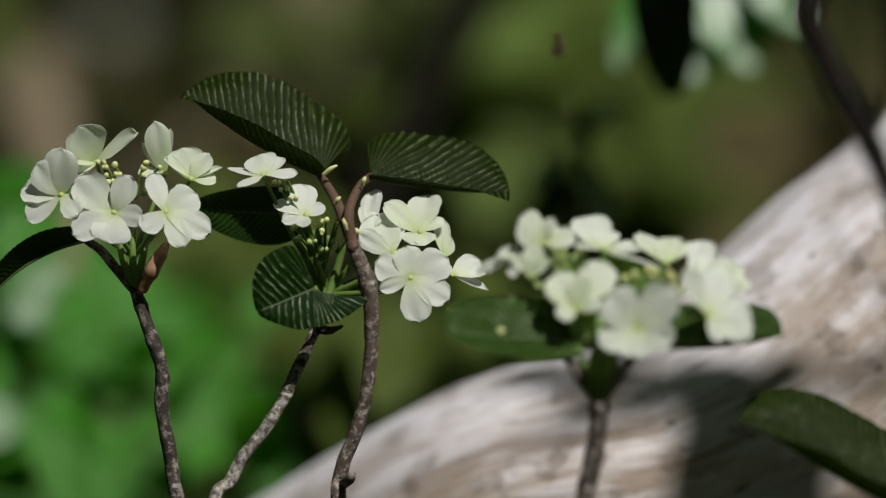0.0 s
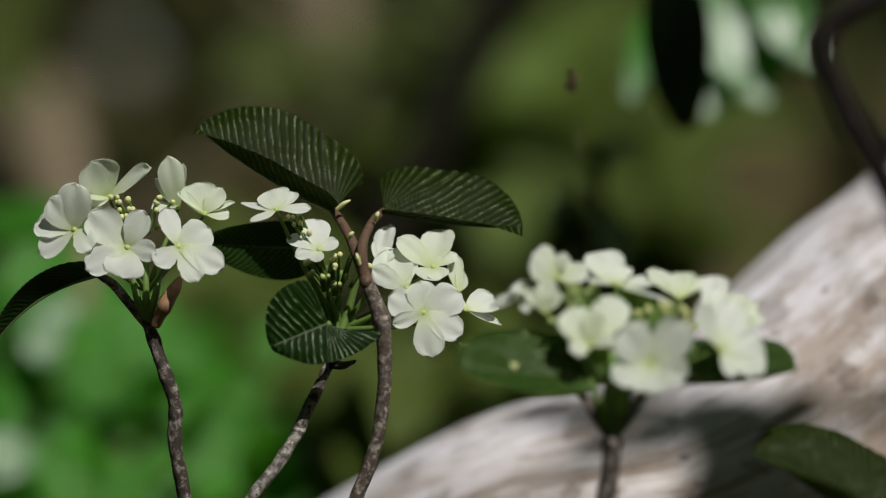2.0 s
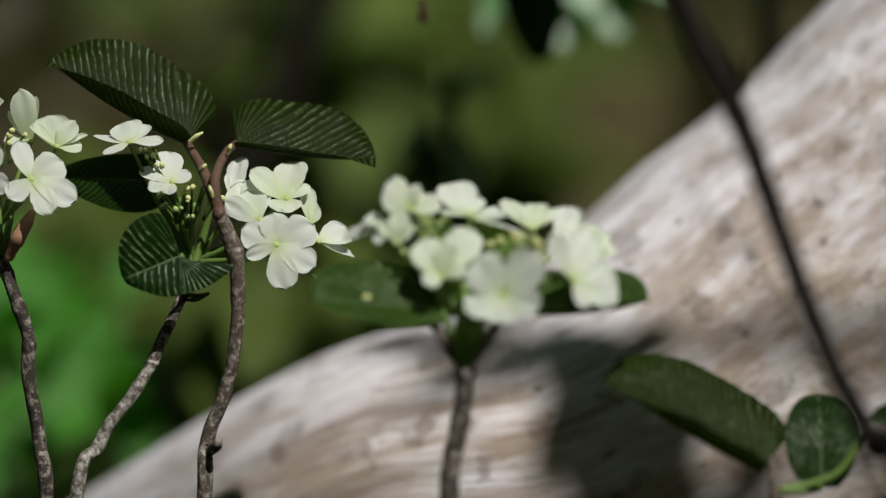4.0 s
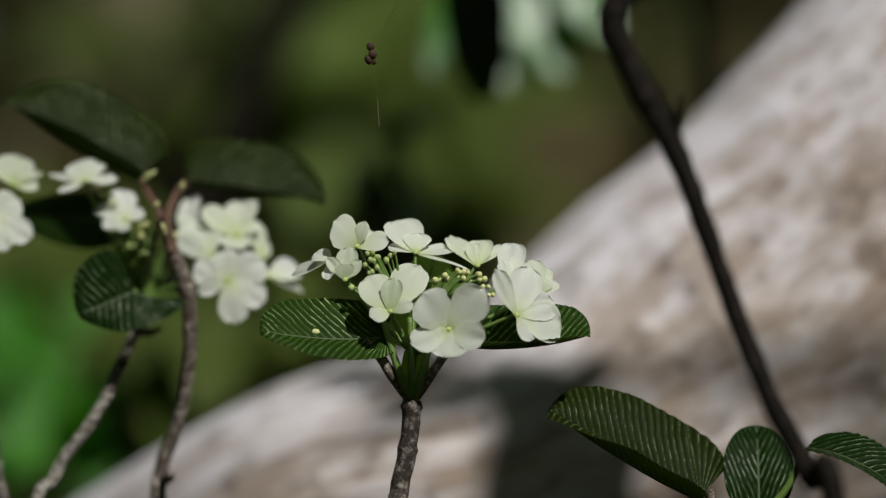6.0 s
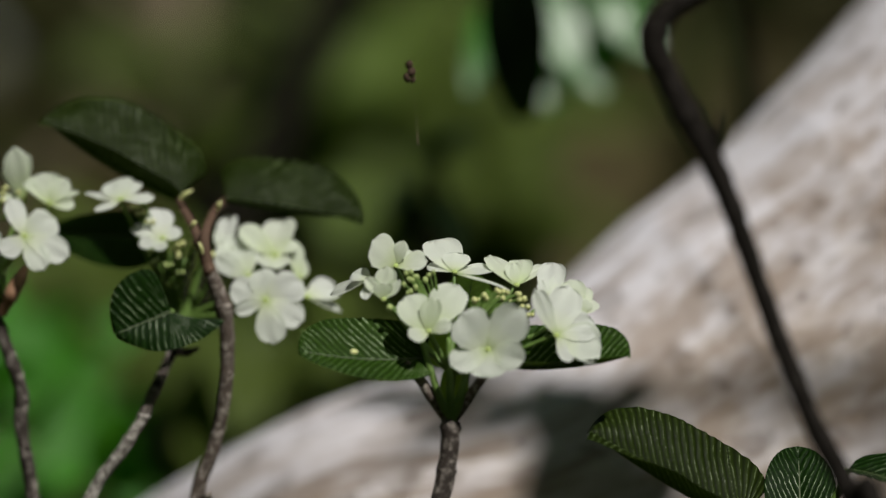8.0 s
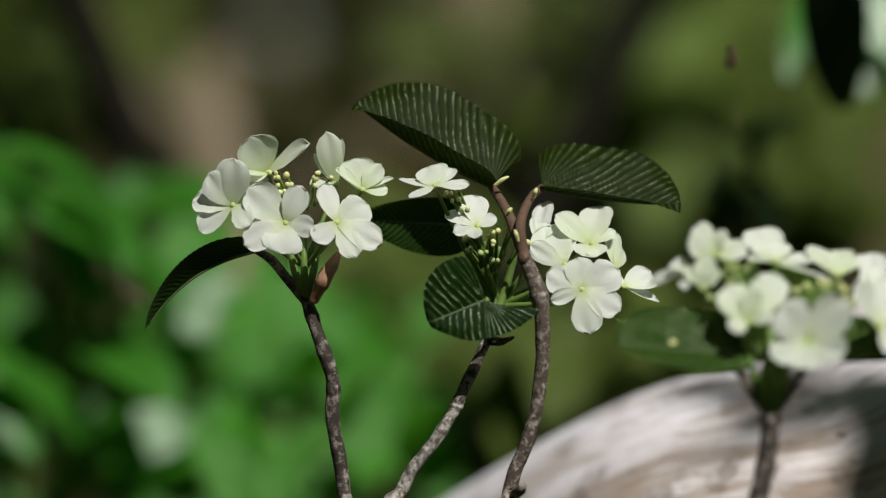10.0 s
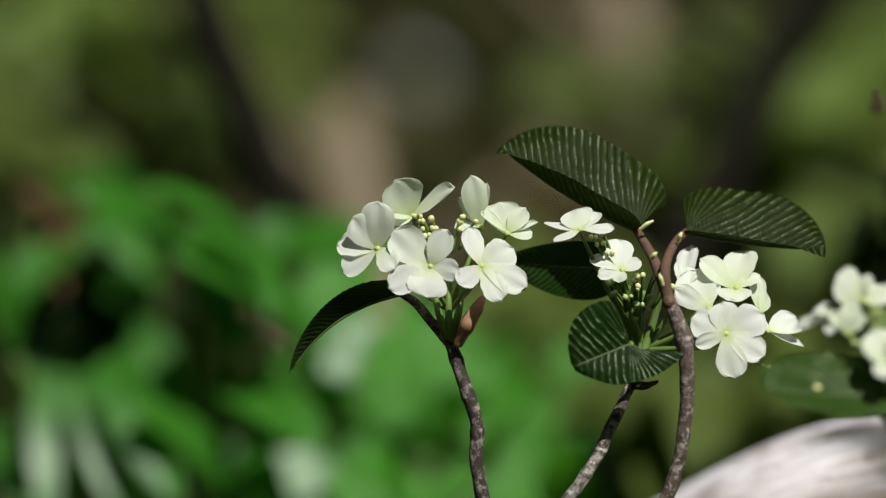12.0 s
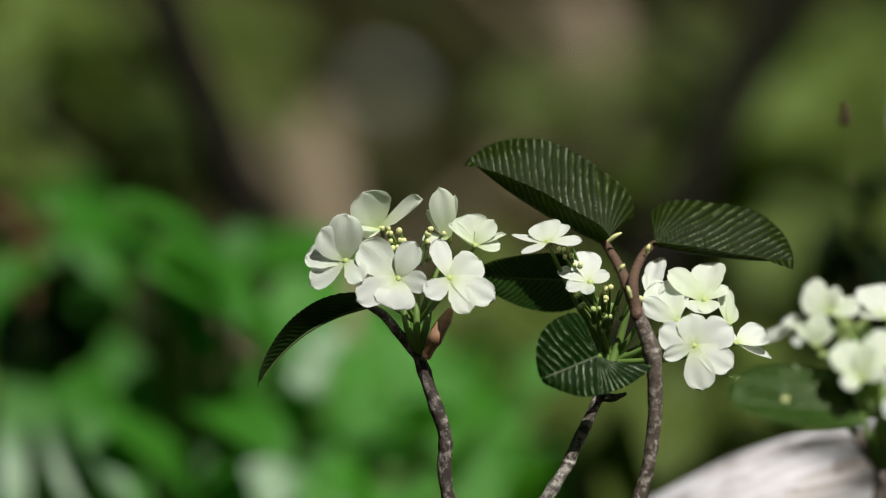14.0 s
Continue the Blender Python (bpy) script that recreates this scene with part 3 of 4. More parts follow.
def middle_stems():
    rnd = random.Random(5)
    low = west(916, 908, -0.008)
    t = thing("flowering_viburnum", foot(low, -0.02), "grey-speckled viburnum stem with ribbed heart-shaped leaf and white flowers", "flowering shrub", "flowering viburnum stems")
    top = west(1066, 640, 0.006)
    grow(t, "stem", [foot(low, -0.02), west(868, 1080, -0.008), low, west(972, 826, -0.010), west(1007, 772, -0.009), west(1017, 748, -0.008)],
         [12.5, 12, 11.5, 11, 10.5, 10], BARK_GREY, 0.16, ((0.66, 0.15), (0.85, 0.18)))
    grow(t, "upper_stem", [west(1007, 772, -0.009), west(1019, 742, -0.008), west(1047, 684, -0.002), top], [10.2, 10.2, 10, 10], BARK_DARK, 0.16, ((0.5, 0.12),), "dark bare upper part of the stem")
    grow(t, "side_bud", [west(1068, 645, 0.004), west(1090, 648, 0.002), west(1112, 640, 0.0)], [10, 8, 2], BARK_DARK, 0.2)
    grow(t, "petiole", [top, west(1078, 612, -0.008), west(1062, 573, -0.018)], [8, 6, 5], STALK, 0.05)
    grow(t, "petiole", [top, west(1095, 622, 0.01), west(1128, 592, 0.014), west(1150, 560, 0.018)], [8, 7, 6, 6], STALK, 0.05)
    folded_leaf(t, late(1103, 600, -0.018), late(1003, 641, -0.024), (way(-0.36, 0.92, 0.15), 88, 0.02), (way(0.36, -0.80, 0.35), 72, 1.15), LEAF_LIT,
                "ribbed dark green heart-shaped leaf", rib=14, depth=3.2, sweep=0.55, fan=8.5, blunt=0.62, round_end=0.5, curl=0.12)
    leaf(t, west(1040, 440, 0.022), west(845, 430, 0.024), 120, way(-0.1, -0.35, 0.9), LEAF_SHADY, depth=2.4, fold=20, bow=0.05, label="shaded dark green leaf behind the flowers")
    hub = late(1126, 612, 0.012)

    def head(seed, a, b, d, f, green, petals):
        bloom(t, late, a, b, d, f, petals, seed, green)
        part("flower_stalk", tube([hub, late((a + 1126) / 2, (b + 612) / 2 + 10, (d + 0.012) / 2), late(a, b, d + 0.001)], [0.0013, 0.0009, 0.0005], 7, 6), STALK, t)

    head(330, 1012, 402, -0.004, (-0.15, 0.85, 0.50), False, ((163, 68, 34), (102, 42, 52, 0.0), (58, 44, 46, 0.0), (8, 62, 34), (205, 46, 30)))
    head(331, 1088, 472, -0.004, (-0.10, 0.60, 0.78), False, ((97, 62, 46), (153, 64, 34), (28, 38, 30), (192, 44, 28), (250, 22, 26)))
    head(332, 1272, 583, -0.006, (0.08, 0.14, 0.98), False, ((158, 68, 54), (100, 58, 46), (33, 76, 56), (-28, 78, 54), (-79, 78, 56), (200, 58, 30)))
    head(333, 1243, 540, 0.000, (-0.20, 0.40, 0.85), False, ((116, 82, 66, 0.2), (152, 72, 34, 0.4), (92, 66, 40, 0.0)))
    head(334, 1196, 500, 0.004, (-0.30, 0.50, 0.70), False, ((101, 52, 22), (84, 80, 36, 0.0), (60, 40, 30)))
    head(335, 1290, 502, 0.004, (0.05, 0.55, 0.75), True, ((84, 74, 56, 0.1), (140, 84, 42, 0.3), (235, 26, 44, 0.5), (36, 48, 26), (300, 24, 38, 0.4)))
    head(336, 1332, 545, 0.006, (0.50, 0.40, 0.70), True, ((96, 68, 32, 0.2), (70, 40, 28)))
    head(337, 1345, 578, 0.000, (0.60, 0.62, 0.45), False, ((34, 62, 44, 0.0), (-16, 72, 28, 0.0), (120, 30, 26), (10, 60, 36)))
    part("bud", BUD_MESHES[0], BUD, t, "", basis(late(1350, 642, -0.004), way(0, 1, 0.3)) @ Matrix.Scale(5 * UNIT, 4))
    part("bud_stalk", tube([late(1272, 590, -0.001), late(1310, 625, -0.003), late(1350, 642, -0.004)], [0.0005, 0.0003, 0.0002], 5, 4), STALK, t)
    for a, b in ((1035, 450), (1062, 470), (1085, 480), (1120, 470)):
        part("flower_stalk", tube([top, west((a + 1070) / 2, 560, 0.01), west(a, b, 0.008)], [0.0016, 0.0014, 0.0009], 8, 6), STALK, t)
    for a, b, material in ((1120, 482, BUD), (1118, 500, BUD), (1105, 488, BUD), (1150, 482, BUD), (1178, 500, BUD), (1050, 425, BUD), (1066, 441, BUD), (1040, 412, BUD),
                           (1075, 512, GREENBUD), (1098, 520, GREENBUD), (1118, 532, GREENBUD), (1070, 490, GREENBUD), (1140, 520, GREENBUD), (1058, 408, GREENBUD)):
        buds(t, late(a, b, -0.002), 2, 8, rnd, material, late(1116, 567, 0.01))

    low = west(1108, 905, -0.006)
    t = thing("flowering_viburnum", foot(low, -0.008), "reddish-brown viburnum stem ending in two ribbed dark leaves", "flowering shrub", "flowering viburnum stems")
    neck = west(1128, 492, -0.014)
    grow(t, "stem", [foot(low, -0.008), west(1100, 1080, -0.006), low, west(1140, 815, -0.008), west(1158, 730, -0.010), west(1163, 640, -0.012), west(1155, 565, -0.013), neck],
         [14, 14, 13.2, 12.4, 12, 13, 15, 11.5], BARK_RED, 0.13, ((0.42, 0.12), (0.57, 0.12), (0.85, 0.22)))
    grow(t, "petiole", [neck - ABOVE * 0.002, neck, west(1104, 428, -0.004), west(1084, 392, 0.004), west(1072, 374, 0.011)], [11, 11.5, 9, 8, 7], BARK_SMOOTH, 0.06)
    grow(t, "petiole", [neck, west(1122, 455, -0.014), west(1126, 425, -0.010), west(1142, 392, 0.004), west(1160, 376, 0.017)], [11, 9.5, 8.5, 7.5, 7], BARK_SMOOTH, 0.06)
    for a, b, a2, b2, d in ((1078, 372, 1102, 356, 0.002), (1146, 392, 1152, 376, -0.002), (1118, 470, 1112, 450, -0.018), (1098, 424, 1108, 412, -0.012)):
        grow(t, "bract", [west(a, b, d), west((a + a2) / 2, (b + b2) / 2 - 2, d - 0.001), west(a2, b2, d - 0.001)], [3.5, 4, 1.5], BUD, 0.1)
    grow(t, "bud_scar", [late(1155, 945, -0.010), late(1166, 938, -0.016), late(1172, 928, -0.018)], [10, 9, 4], BARK_RED, 0.2)
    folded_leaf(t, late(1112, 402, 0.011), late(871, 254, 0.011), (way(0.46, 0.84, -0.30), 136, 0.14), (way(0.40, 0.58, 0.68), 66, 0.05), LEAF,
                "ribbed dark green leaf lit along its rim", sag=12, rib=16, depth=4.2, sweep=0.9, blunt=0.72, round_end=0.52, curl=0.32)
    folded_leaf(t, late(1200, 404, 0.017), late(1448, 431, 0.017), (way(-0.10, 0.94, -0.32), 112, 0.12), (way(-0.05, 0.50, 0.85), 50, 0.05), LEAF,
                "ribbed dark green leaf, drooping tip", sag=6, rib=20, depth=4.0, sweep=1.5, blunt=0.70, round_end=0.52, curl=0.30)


def right_stem():
    rnd = random.Random(23)
    z = -0.08
    low = east(700, 905, z)
    t = thing("flowering_viburnum", foot(low, -0.004), "dark viburnum stem with white lacecap flower head above two leaves", "flowering shrub", "flowering viburnum stems")
    fork, hub = east(724, 740, z), east(724, 655, z)
    grow(t, "stem", [foot(low, -0.004), east(690, 1080, z), low, east(716, 820, z), fork], [18, 18, 17, 17, 16], BARK_DARK, 0.14, ((0.72, 0.12), (0.95, 0.2)))
    grow(t, "petiole", [fork, east(694, 705, z), east(664, 660, z), east(640, 636, z)], [12, 10, 9, 8], BARK_RED, 0.1)
    grow(t, "petiole", [fork, east(752, 702, z), east(778, 664, z), east(800, 638, z + 0.004)], [11, 9, 8, 7], BARK_RED, 0.1)
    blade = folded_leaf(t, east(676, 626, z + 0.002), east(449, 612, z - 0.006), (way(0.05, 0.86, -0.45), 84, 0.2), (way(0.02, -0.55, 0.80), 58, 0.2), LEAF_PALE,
                        "ribbed green leaf with pale glints painted along its ribs", sag=8, rib=15, depth=4.0, sweep=1.2, blunt=0.80, curl=0.10)
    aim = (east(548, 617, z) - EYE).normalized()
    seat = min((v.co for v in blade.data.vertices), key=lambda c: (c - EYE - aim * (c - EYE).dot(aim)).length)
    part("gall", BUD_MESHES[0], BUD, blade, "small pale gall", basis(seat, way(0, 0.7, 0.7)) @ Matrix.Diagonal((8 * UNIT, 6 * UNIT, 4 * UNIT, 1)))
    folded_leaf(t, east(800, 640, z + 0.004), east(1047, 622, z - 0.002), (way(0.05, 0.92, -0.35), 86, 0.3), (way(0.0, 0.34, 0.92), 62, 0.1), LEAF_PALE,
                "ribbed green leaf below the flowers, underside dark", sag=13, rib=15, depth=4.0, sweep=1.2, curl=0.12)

    def head(seed, a, b, d, f, green, petals, swell=1.1):
        bloom(t, east, a, b + 4, z + d, f, [(p[0], p[1] * swell, p[2] * (swell + 0.05), *p[3:]) for p in petals], seed, green)
        part("flower_stalk", tube([hub, east((a + 722) / 2, (b + 640) / 2 + 12, z + d / 2), east(a, b, z + d + 0.001)], [0.0010, 0.0008, 0.0005], 7, 6), STALK, t)

    head(360, 578, 482, 0.006, (-0.50, 0.78, 0.40), False, ((195, 70, 34, 0.0), (256, 32, 22, 0.0), (150, 30, 26)))
    head(361, 624, 458, 0.010, (-0.20, 0.70, 0.55), True, ((133, 52, 50, 1.0), (76, 42, 20, 0.8), (14, 52, 38, 0.1), (60, 36, 30)))
    head(362, 602, 518, 0.002, (-0.10, 0.50, 0.80), True, ((86, 54, 36, 0.4), (125, 46, 20, 0.4), (95, 26, 32, 0.8), (50, 40, 20, 0.4)))
    head(363, 684, 576, -0.006, (-0.10, 0.50, 0.82), True, ((124, 70, 48, 0.3), (61, 92, 50, 0.1), (88, 54, 38, 0.5), (196, 32, 28, 0.3), (24, 38, 24, 0.4)))
    head(364, 730, 470, 0.012, (0.00, 0.85, 0.45), False, ((116, 66, 66, 0.1), (10, 66, 38, 0.0), (-14, 92, 14, 0.0), (160, 46, 18), (80, 34, 44, 0.1)))
    head(365, 842, 494, 0.010, (0.05, 0.80, 0.50), True, ((126, 70, 40, 0.2), (80, 46, 36, 0.2), (37, 60, 22, 0.1), (105, 38, 26, 0.5)))
    head(366, 897, 522, 0.006, (0.20, 0.60, 0.70), False, ((80, 68, 46, 0.2), (106, 36, 18, 0.3), (55, 46, 26, 0.1)))
    head(367, 950, 546, 0.004, (0.40, 0.60, 0.60), True, ((102, 58, 46, 0.4), (42, 40, 28, 0.1), (70, 50, 30, 0.2), (80, 28, 40, 0.6)))
    head(370, 913, 584, -0.008, (0.42, 0.34, 0.84), False, ((114, 84, 30, 0.2), (76, 88, 58, 0.1), (-13, 82, 74, 0.0), (24, 70, 48, 0.05), (-50, 50, 44, 0.0)), 1.06)
    head(371, 790, 609, -0.010, (0.00, 0.34, 0.94), False, ((131, 74, 60, 0.45), (50, 90, 68, 0.5), (-16, 60, 44, 0.3), (268, 46, 52), (205, 66, 44)), 1.06)
    leaf(t, east(728, 650, z + 0.012), east(765, 472, z + 0.020), 150, way(0.1, 0.5, 0.85), YOUNG, "pale green young leaf behind the florets", fold=22, rib=13, depth=2.0, rows=80, columns=16)
    leaf(t, east(722, 728, z + 0.006), east(736, 600, z + 0.008), 58, way(0.1, 0.2, 1), YOUNG, "folded pale green young leaf", fold=30, rib=11, depth=1.5, rows=60, columns=12)
    for a in (700, 722, 742):
        part("flower_stalk", tube([fork, east(a, 690, z - 0.002), east(a + (a - 724) * 1.3, 590, z)], [0.0021, 0.0013, 0.0009], 8, 6), STALK, t)
    for a, b, material in ((637, 495, GREENBUD), (663, 498, GREENBUD), (648, 472, GREENBUD), (660, 480, GREENBUD), (617, 535, GREENBUD), (690, 478, GREENBUD), (645, 510, GREENBUD), (676, 488, GREENBUD), (652, 488, GREENBUD),
                           (768, 523, BUD), (805, 506, BUD), (813, 520, BUD), (822, 510, BUD), (833, 526, BUD), (845, 513, BUD), (857, 536, BUD), (866, 549, BUD), (786, 519, BUD), (735, 539, BUD), (852, 522, BUD)):
        buds(t, east(a, b, z), 2, 7, rnd, material, east(745 if material is BUD else 710, 585, z))


def corner_stem():
    z = -0.07
    low = east(1270, 960, z)
    t = thing("young_viburnum", foot(low, 0.0), "low viburnum shoot with ribbed green leaves beside the log", "shrub shoot")
    grow(t, "stem", [foot(low), east(1268, 1060, z), low, east(1262, 905, z)], [12, 11, 10, 9], BARK_RED, 0.1)
    folded_leaf(t, east(1245, 925, z), east(974, 760, z - 0.004), (way(0.52, 0.82, -0.28), 128, 0.14), (way(0.42, 0.45, 0.75), 76, 0.05), LEAF,
                "large ribbed green leaf", sag=10, rib=15.5, depth=4.2, sweep=0.9, blunt=0.72, curl=0.32)
    leaf(t, east(1352, 955, z + 0.006), east(1348, 788, z + 0.02), 132, way(0.05, 0.3, 0.95), LEAF_LIT, fold=14, bow=0.05, rib=26, depth=4.4, sweep=2.2, blunt=0.95, round_end=0.42)
    leaf(t, east(1440, 830, z), east(1625, 925, z - 0.01), 130, way(0.2, 0.85, 0.45), LEAF_LIT, fold=26, bow=0.10, rib=15, depth=3.4, blunt=0.8, round_end=0.42)
    grow(t, "petiole", [low, east(1320, 960, z), east(1352, 955, z + 0.006)], [8, 7, 6], STALK)
    grow(t, "petiole", [low, east(1380, 930, z), east(1440, 830, z)], [8, 7, 6], STALK)


def black_twig():
    base = east(1500, 1010, -0.19)
    t = thing("bare_twig", foot(base, 0.02), "thin black bare twig with a crook, leaning before the log", "twig")
    line = ((1448, 882), (1382, 752), (1322, 610), (1269, 460), (1224, 335), (1190, 262), (1154, 195), (1118, 125), (1094, 58), (1110, 8), (1154, -20), (1208, -46))
    grow(t, "stem", [foot(base, 0.02), base] + [east(a, b, -0.18) for a, b in line],
         [20, 20, 20, 19, 18, 18, 20, 23, 24, 24, 25, 22, 19, 14], TWIG, 0.14, ((0.62, 0.12), (0.80, 0.15)))
    grow(t, "side_twig", [east(1190, 262, -0.18), east(1208, 222, -0.184), east(1213, 186, -0.186)], [12, 7, 3], TWIG, 0.15)


SCRAP_MESH = ball_mesh("scrap", 0.8)


def hanging_scrap():
    """A dark shrivelled scrap that hangs on a thread of silk."""
    p = east(650, 112, -0.085)
    t = thing("plant_scrap", p, "dark brown shrivelled plant scrap hanging on a silk thread", "debris")
    for a, b, r, long in ((650, 98, 7, 1.5), (654, 112, 10, 1.2), (646, 122, 8, 1.5), (657, 126, 5, 1.6)):
        part("scrap", SCRAP_MESH, SCRAP, t, "", basis(east(a, b, -0.085), way((a - 650) * 0.08, 1, 0.3)) @ Matrix.Diagonal((r * UNIT, r * UNIT * 0.8, r * UNIT * long, 1)))
    part("thread", tube([p, p + (BRANCH_TIP - p) * 0.5, BRANCH_TIP], [0.00003, 0.00003, 0.00003], 4, 3), DRY, t)
    part("thread", tube([east(650, 115, -0.085), east(661, 180, -0.085), east(665, 245, -0.085)], [0.00003, 0.00003, 0.00022], 5, 6), DRY, t)


left_stem()
hanging_scrap()
middle_stems()
right_stem()
corner_stem()
black_twig()


# ------------------------------------------------------------ behind: understory, sticks, litter
def broad_mesh(seed):
    """A broad smooth leaf, 1 long, along x, with a sunken midrib and drooping tip."""
    rnd = random.Random(seed)
    half, droop, ph = rnd.uniform(0.22, 0.31), rnd.uniform(0.10, 0.35), rnd.uniform(0, 6)

    def where(i, j):
        t = j * 2 - 1
        w = half * math.sin(math.pi * (0.02 + 0.98 * i) ** 0.8) ** 0.85
        return (i, t * w, abs(t) * w * 0.35 - droop * i * i + 0.03 * math.sin(8 * i + ph) * t)
    return sheet(14, 8, where, lambda i, j: (i * 9 - abs(j * 2 - 1) * 2.0, abs(j * 2 - 1)))


BROAD = {True: [broad_mesh(i) for i in range(4)], False: [broad_mesh(i + 9) for i in range(4)], None: [broad_mesh(i + 20) for i in range(4)], "young": [broad_mesh(i + 30) for i in range(4)], "sunny": [broad_mesh(i + 40) for i in range(4)]}
GREEN = {True: UNDER, False: UNDER_SHADE, None: UNDER_OLIVE, "young": UNDER_YOUNG, "sunny": UNDER_SUNNY}


def clump(a, b, ra, rb, d, count, size, seed, bright=True, label="bright green broad-leaved forest plant", shine=0.0):
    """A plant of the undergrowth: stalks from one root and broad leaves held up to the light."""
    rnd = random.Random(seed)
    mid = spot(a, b, d)
    root = Vector((mid.x, mid.y + 0.01, ground_height(mid.x, mid.y) - 0.01))
    t = thing("forest_plant", root, label, "plant", "forest plants")
    glint = (SUN_FROM + way(0, 0, 1)).normalized()
    for k in range(count):
        ang, rad = rnd.uniform(0, 6.28), math.sqrt(rnd.random())
        p = spot(a + ra * rad * math.cos(ang), b + rb * rad * math.sin(ang), d + rnd.uniform(-0.06, 0.06))
        p.z = max(p.z, 0.015)
        n = way(rnd.uniform(-0.6, 0.6), 0.75, rnd.uniform(0.1, 0.9))
        if rnd.random() < shine:
            n = (glint + 0.06 * way(rnd.uniform(-1, 1), rnd.uniform(-1, 1), 0)).normalized()
        part("leaf", BROAD[bright][rnd.randrange(4)], GREEN[bright], t, "", basis(p, n, rnd.uniform(0, 360)) @ Matrix.Scale(size * rnd.uniform(0.7, 1.25), 4))
        if k % 2 == 0:
            bend = root + (p - root) * 0.6 + Vector((0, 0, abs(p.z - root.z) * 0.15))
            part("stalk", tube([root, bend, p], [0.0022, 0.0017, 0.0009], 6, 5), TRUNK if bright is False else STALK, t)


def stick(name, a, b, d, a2, b2, d2, radius, material, label, category, upright=True, rise=0.35):
    """A straight stick or sapling from the soil up through two places of the drawing."""
    p, q = spot(a, b, d), spot(a2, b2, d2)
    run = (p - q).normalized()
    end = p + run * max(0.0, (p.z + 0.02) / max(0.05, -run.z)) if upright else p
    up = q - run * rise if upright else q
    t = thing(name, end, label, category)
    mid = (end + up) / 2 + ACROSS * radius * 0.15
    part("stem", tube([end, mid, up], [radius * 1.15, radius, radius * 0.8], 12, 12, 0.10), material, t)
    for k, side in enumerate((-1, 1, -1)):
        g = end + (up - end) * (0.45 + 0.2 * k)
        h = g + ACROSS * side * radius * 5 + Vector((0, 0.02, radius * 4))
        part("side_branch", tube([g, (g + h) / 2 + Vector((0, 0, -0.2 * radius)), h], [radius * 0.35, radius * 0.25, radius * 0.1], 8, 5, 0.1), material, t)


# saplings and dry sticks
stick("sapling", 12, 430, 0.50, -192, -60, 0.52, 0.0085, TRUNK, "dark thin sapling trunk, leaning", "sapling")
stick("sapling", 665, 330, 0.66, 850, -60, 0.70, 0.010, TRUNK, "dark thin sapling trunk among dead leaves", "sapling")
stick("dry_branch", 112, 450, 0.82, 52, 100, 0.88, 0.0145, DRY, "pale dry broken branch stub standing in litter", "branch", rise=0.0)
stick("dry_branch", 650, 300, 1.05, 555, -60, 1.10, 0.0135, DRY, "pale brown dead branch standing in litter", "branch", rise=0.02)


def withered_twig():
    p = spot(-480, 520, 0.40)
    t = thing("withered_twig", foot(p), "withered orange-brown twig among green leaves", "twig")
    part("stem", tube([foot(p), p, spot(-478, 380, 0.40), spot(-455, 300, 0.40), spot(-350, 268, 0.39), spot(-250, 248, 0.38)], [0.003, 0.003, 0.003, 0.0035, 0.003, 0.0012], 9, 7, 0.15), RUST, t)
    for a, b, a2, b2 in ((-470, 330, -400, 390), (-455, 300, -520, 250), (-478, 380, -430, 440)):
        part("dead_leaf", leaf_mesh(spot(a, b, 0.40), spot(a2, b2, 0.385), 70, way(0.1, 0.5, 0.8), fold=35, bow=0.12, rib=20, depth=2.0, rows=20, columns=8), RUST, t)


def pale_stone():
    p = Vector((-0.160, 4.42, 0.022))
    bm = bmesh.new()
    bmesh.ops.create_icosphere(bm, subdivisions=4, radius=1)
    for v in bm.verts:
        v.co *= 1 + 0.22 * noise.noise(v.co * 1.3) + 0.06 * noise.noise(v.co * 5)
        v.co = Vector((v.co.x * 0.0150, v.co.y * 0.02, v.co.z * 0.025))
    for f in bm.faces:
        f.smooth = True
    ob = part("stone", bm, STONE, None, "", Matrix.Translation(p))
    tagged(ob, "pale grey stone half sunk in the litter", "stone")


RUST = plain("rusty_leaf", (0.075, 0.042, 0.020), (0.16, 0.095, 0.048), 120, 0.7, 0.2, 0.15, (0.25, 0.11, 0.03))
withered_twig()
pale_stone()

# green plants: place, spread, depth, leaves, leaf length
clump(-250, 335, 210, 95, 0.40, 13, 0.050, 101, True, shine=0.12)
clump(-110, 690, 210, 130, 0.40, 14, 0.046, 102, True, shine=0.34)
clump(-420, 760, 140, 130, 0.40, 8, 0.050, 103, True, shine=0.40)
clump(110, 650, 170, 160, 0.40, 26, 0.046, 104, "young", "yellow-green young forest plant in the sun", shine=0.6)
clump(340, 640, 190, 110, 0.48, 22, 0.044, 105, "young", "yellow-green young forest plant in the sun", shine=0.4)
clump(85, 815, 150, 85, 0.36, 18, 0.046, 106, "young", "yellow-green young forest plant in the sun", shine=0.5)
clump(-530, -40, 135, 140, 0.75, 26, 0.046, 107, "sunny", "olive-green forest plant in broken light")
clump(-490, 180, 110, 60, 0.60, 13, 0.042, 122, None, "olive-green forest plant in broken light")
# near-black leaves added where the gap between green leaves lies in shade
clump(-405, 448, 80, 60, 0.42, 14, 0.040, 115, False, "forest plant in near-black green, filling a shaded gap")
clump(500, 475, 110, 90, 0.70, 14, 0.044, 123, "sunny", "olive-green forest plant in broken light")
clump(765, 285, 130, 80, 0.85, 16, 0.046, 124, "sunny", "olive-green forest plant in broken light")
clump(865, 595, 75, 50, 0.40, 10, 0.036, 125, None, "olive-green forest plant in broken light")
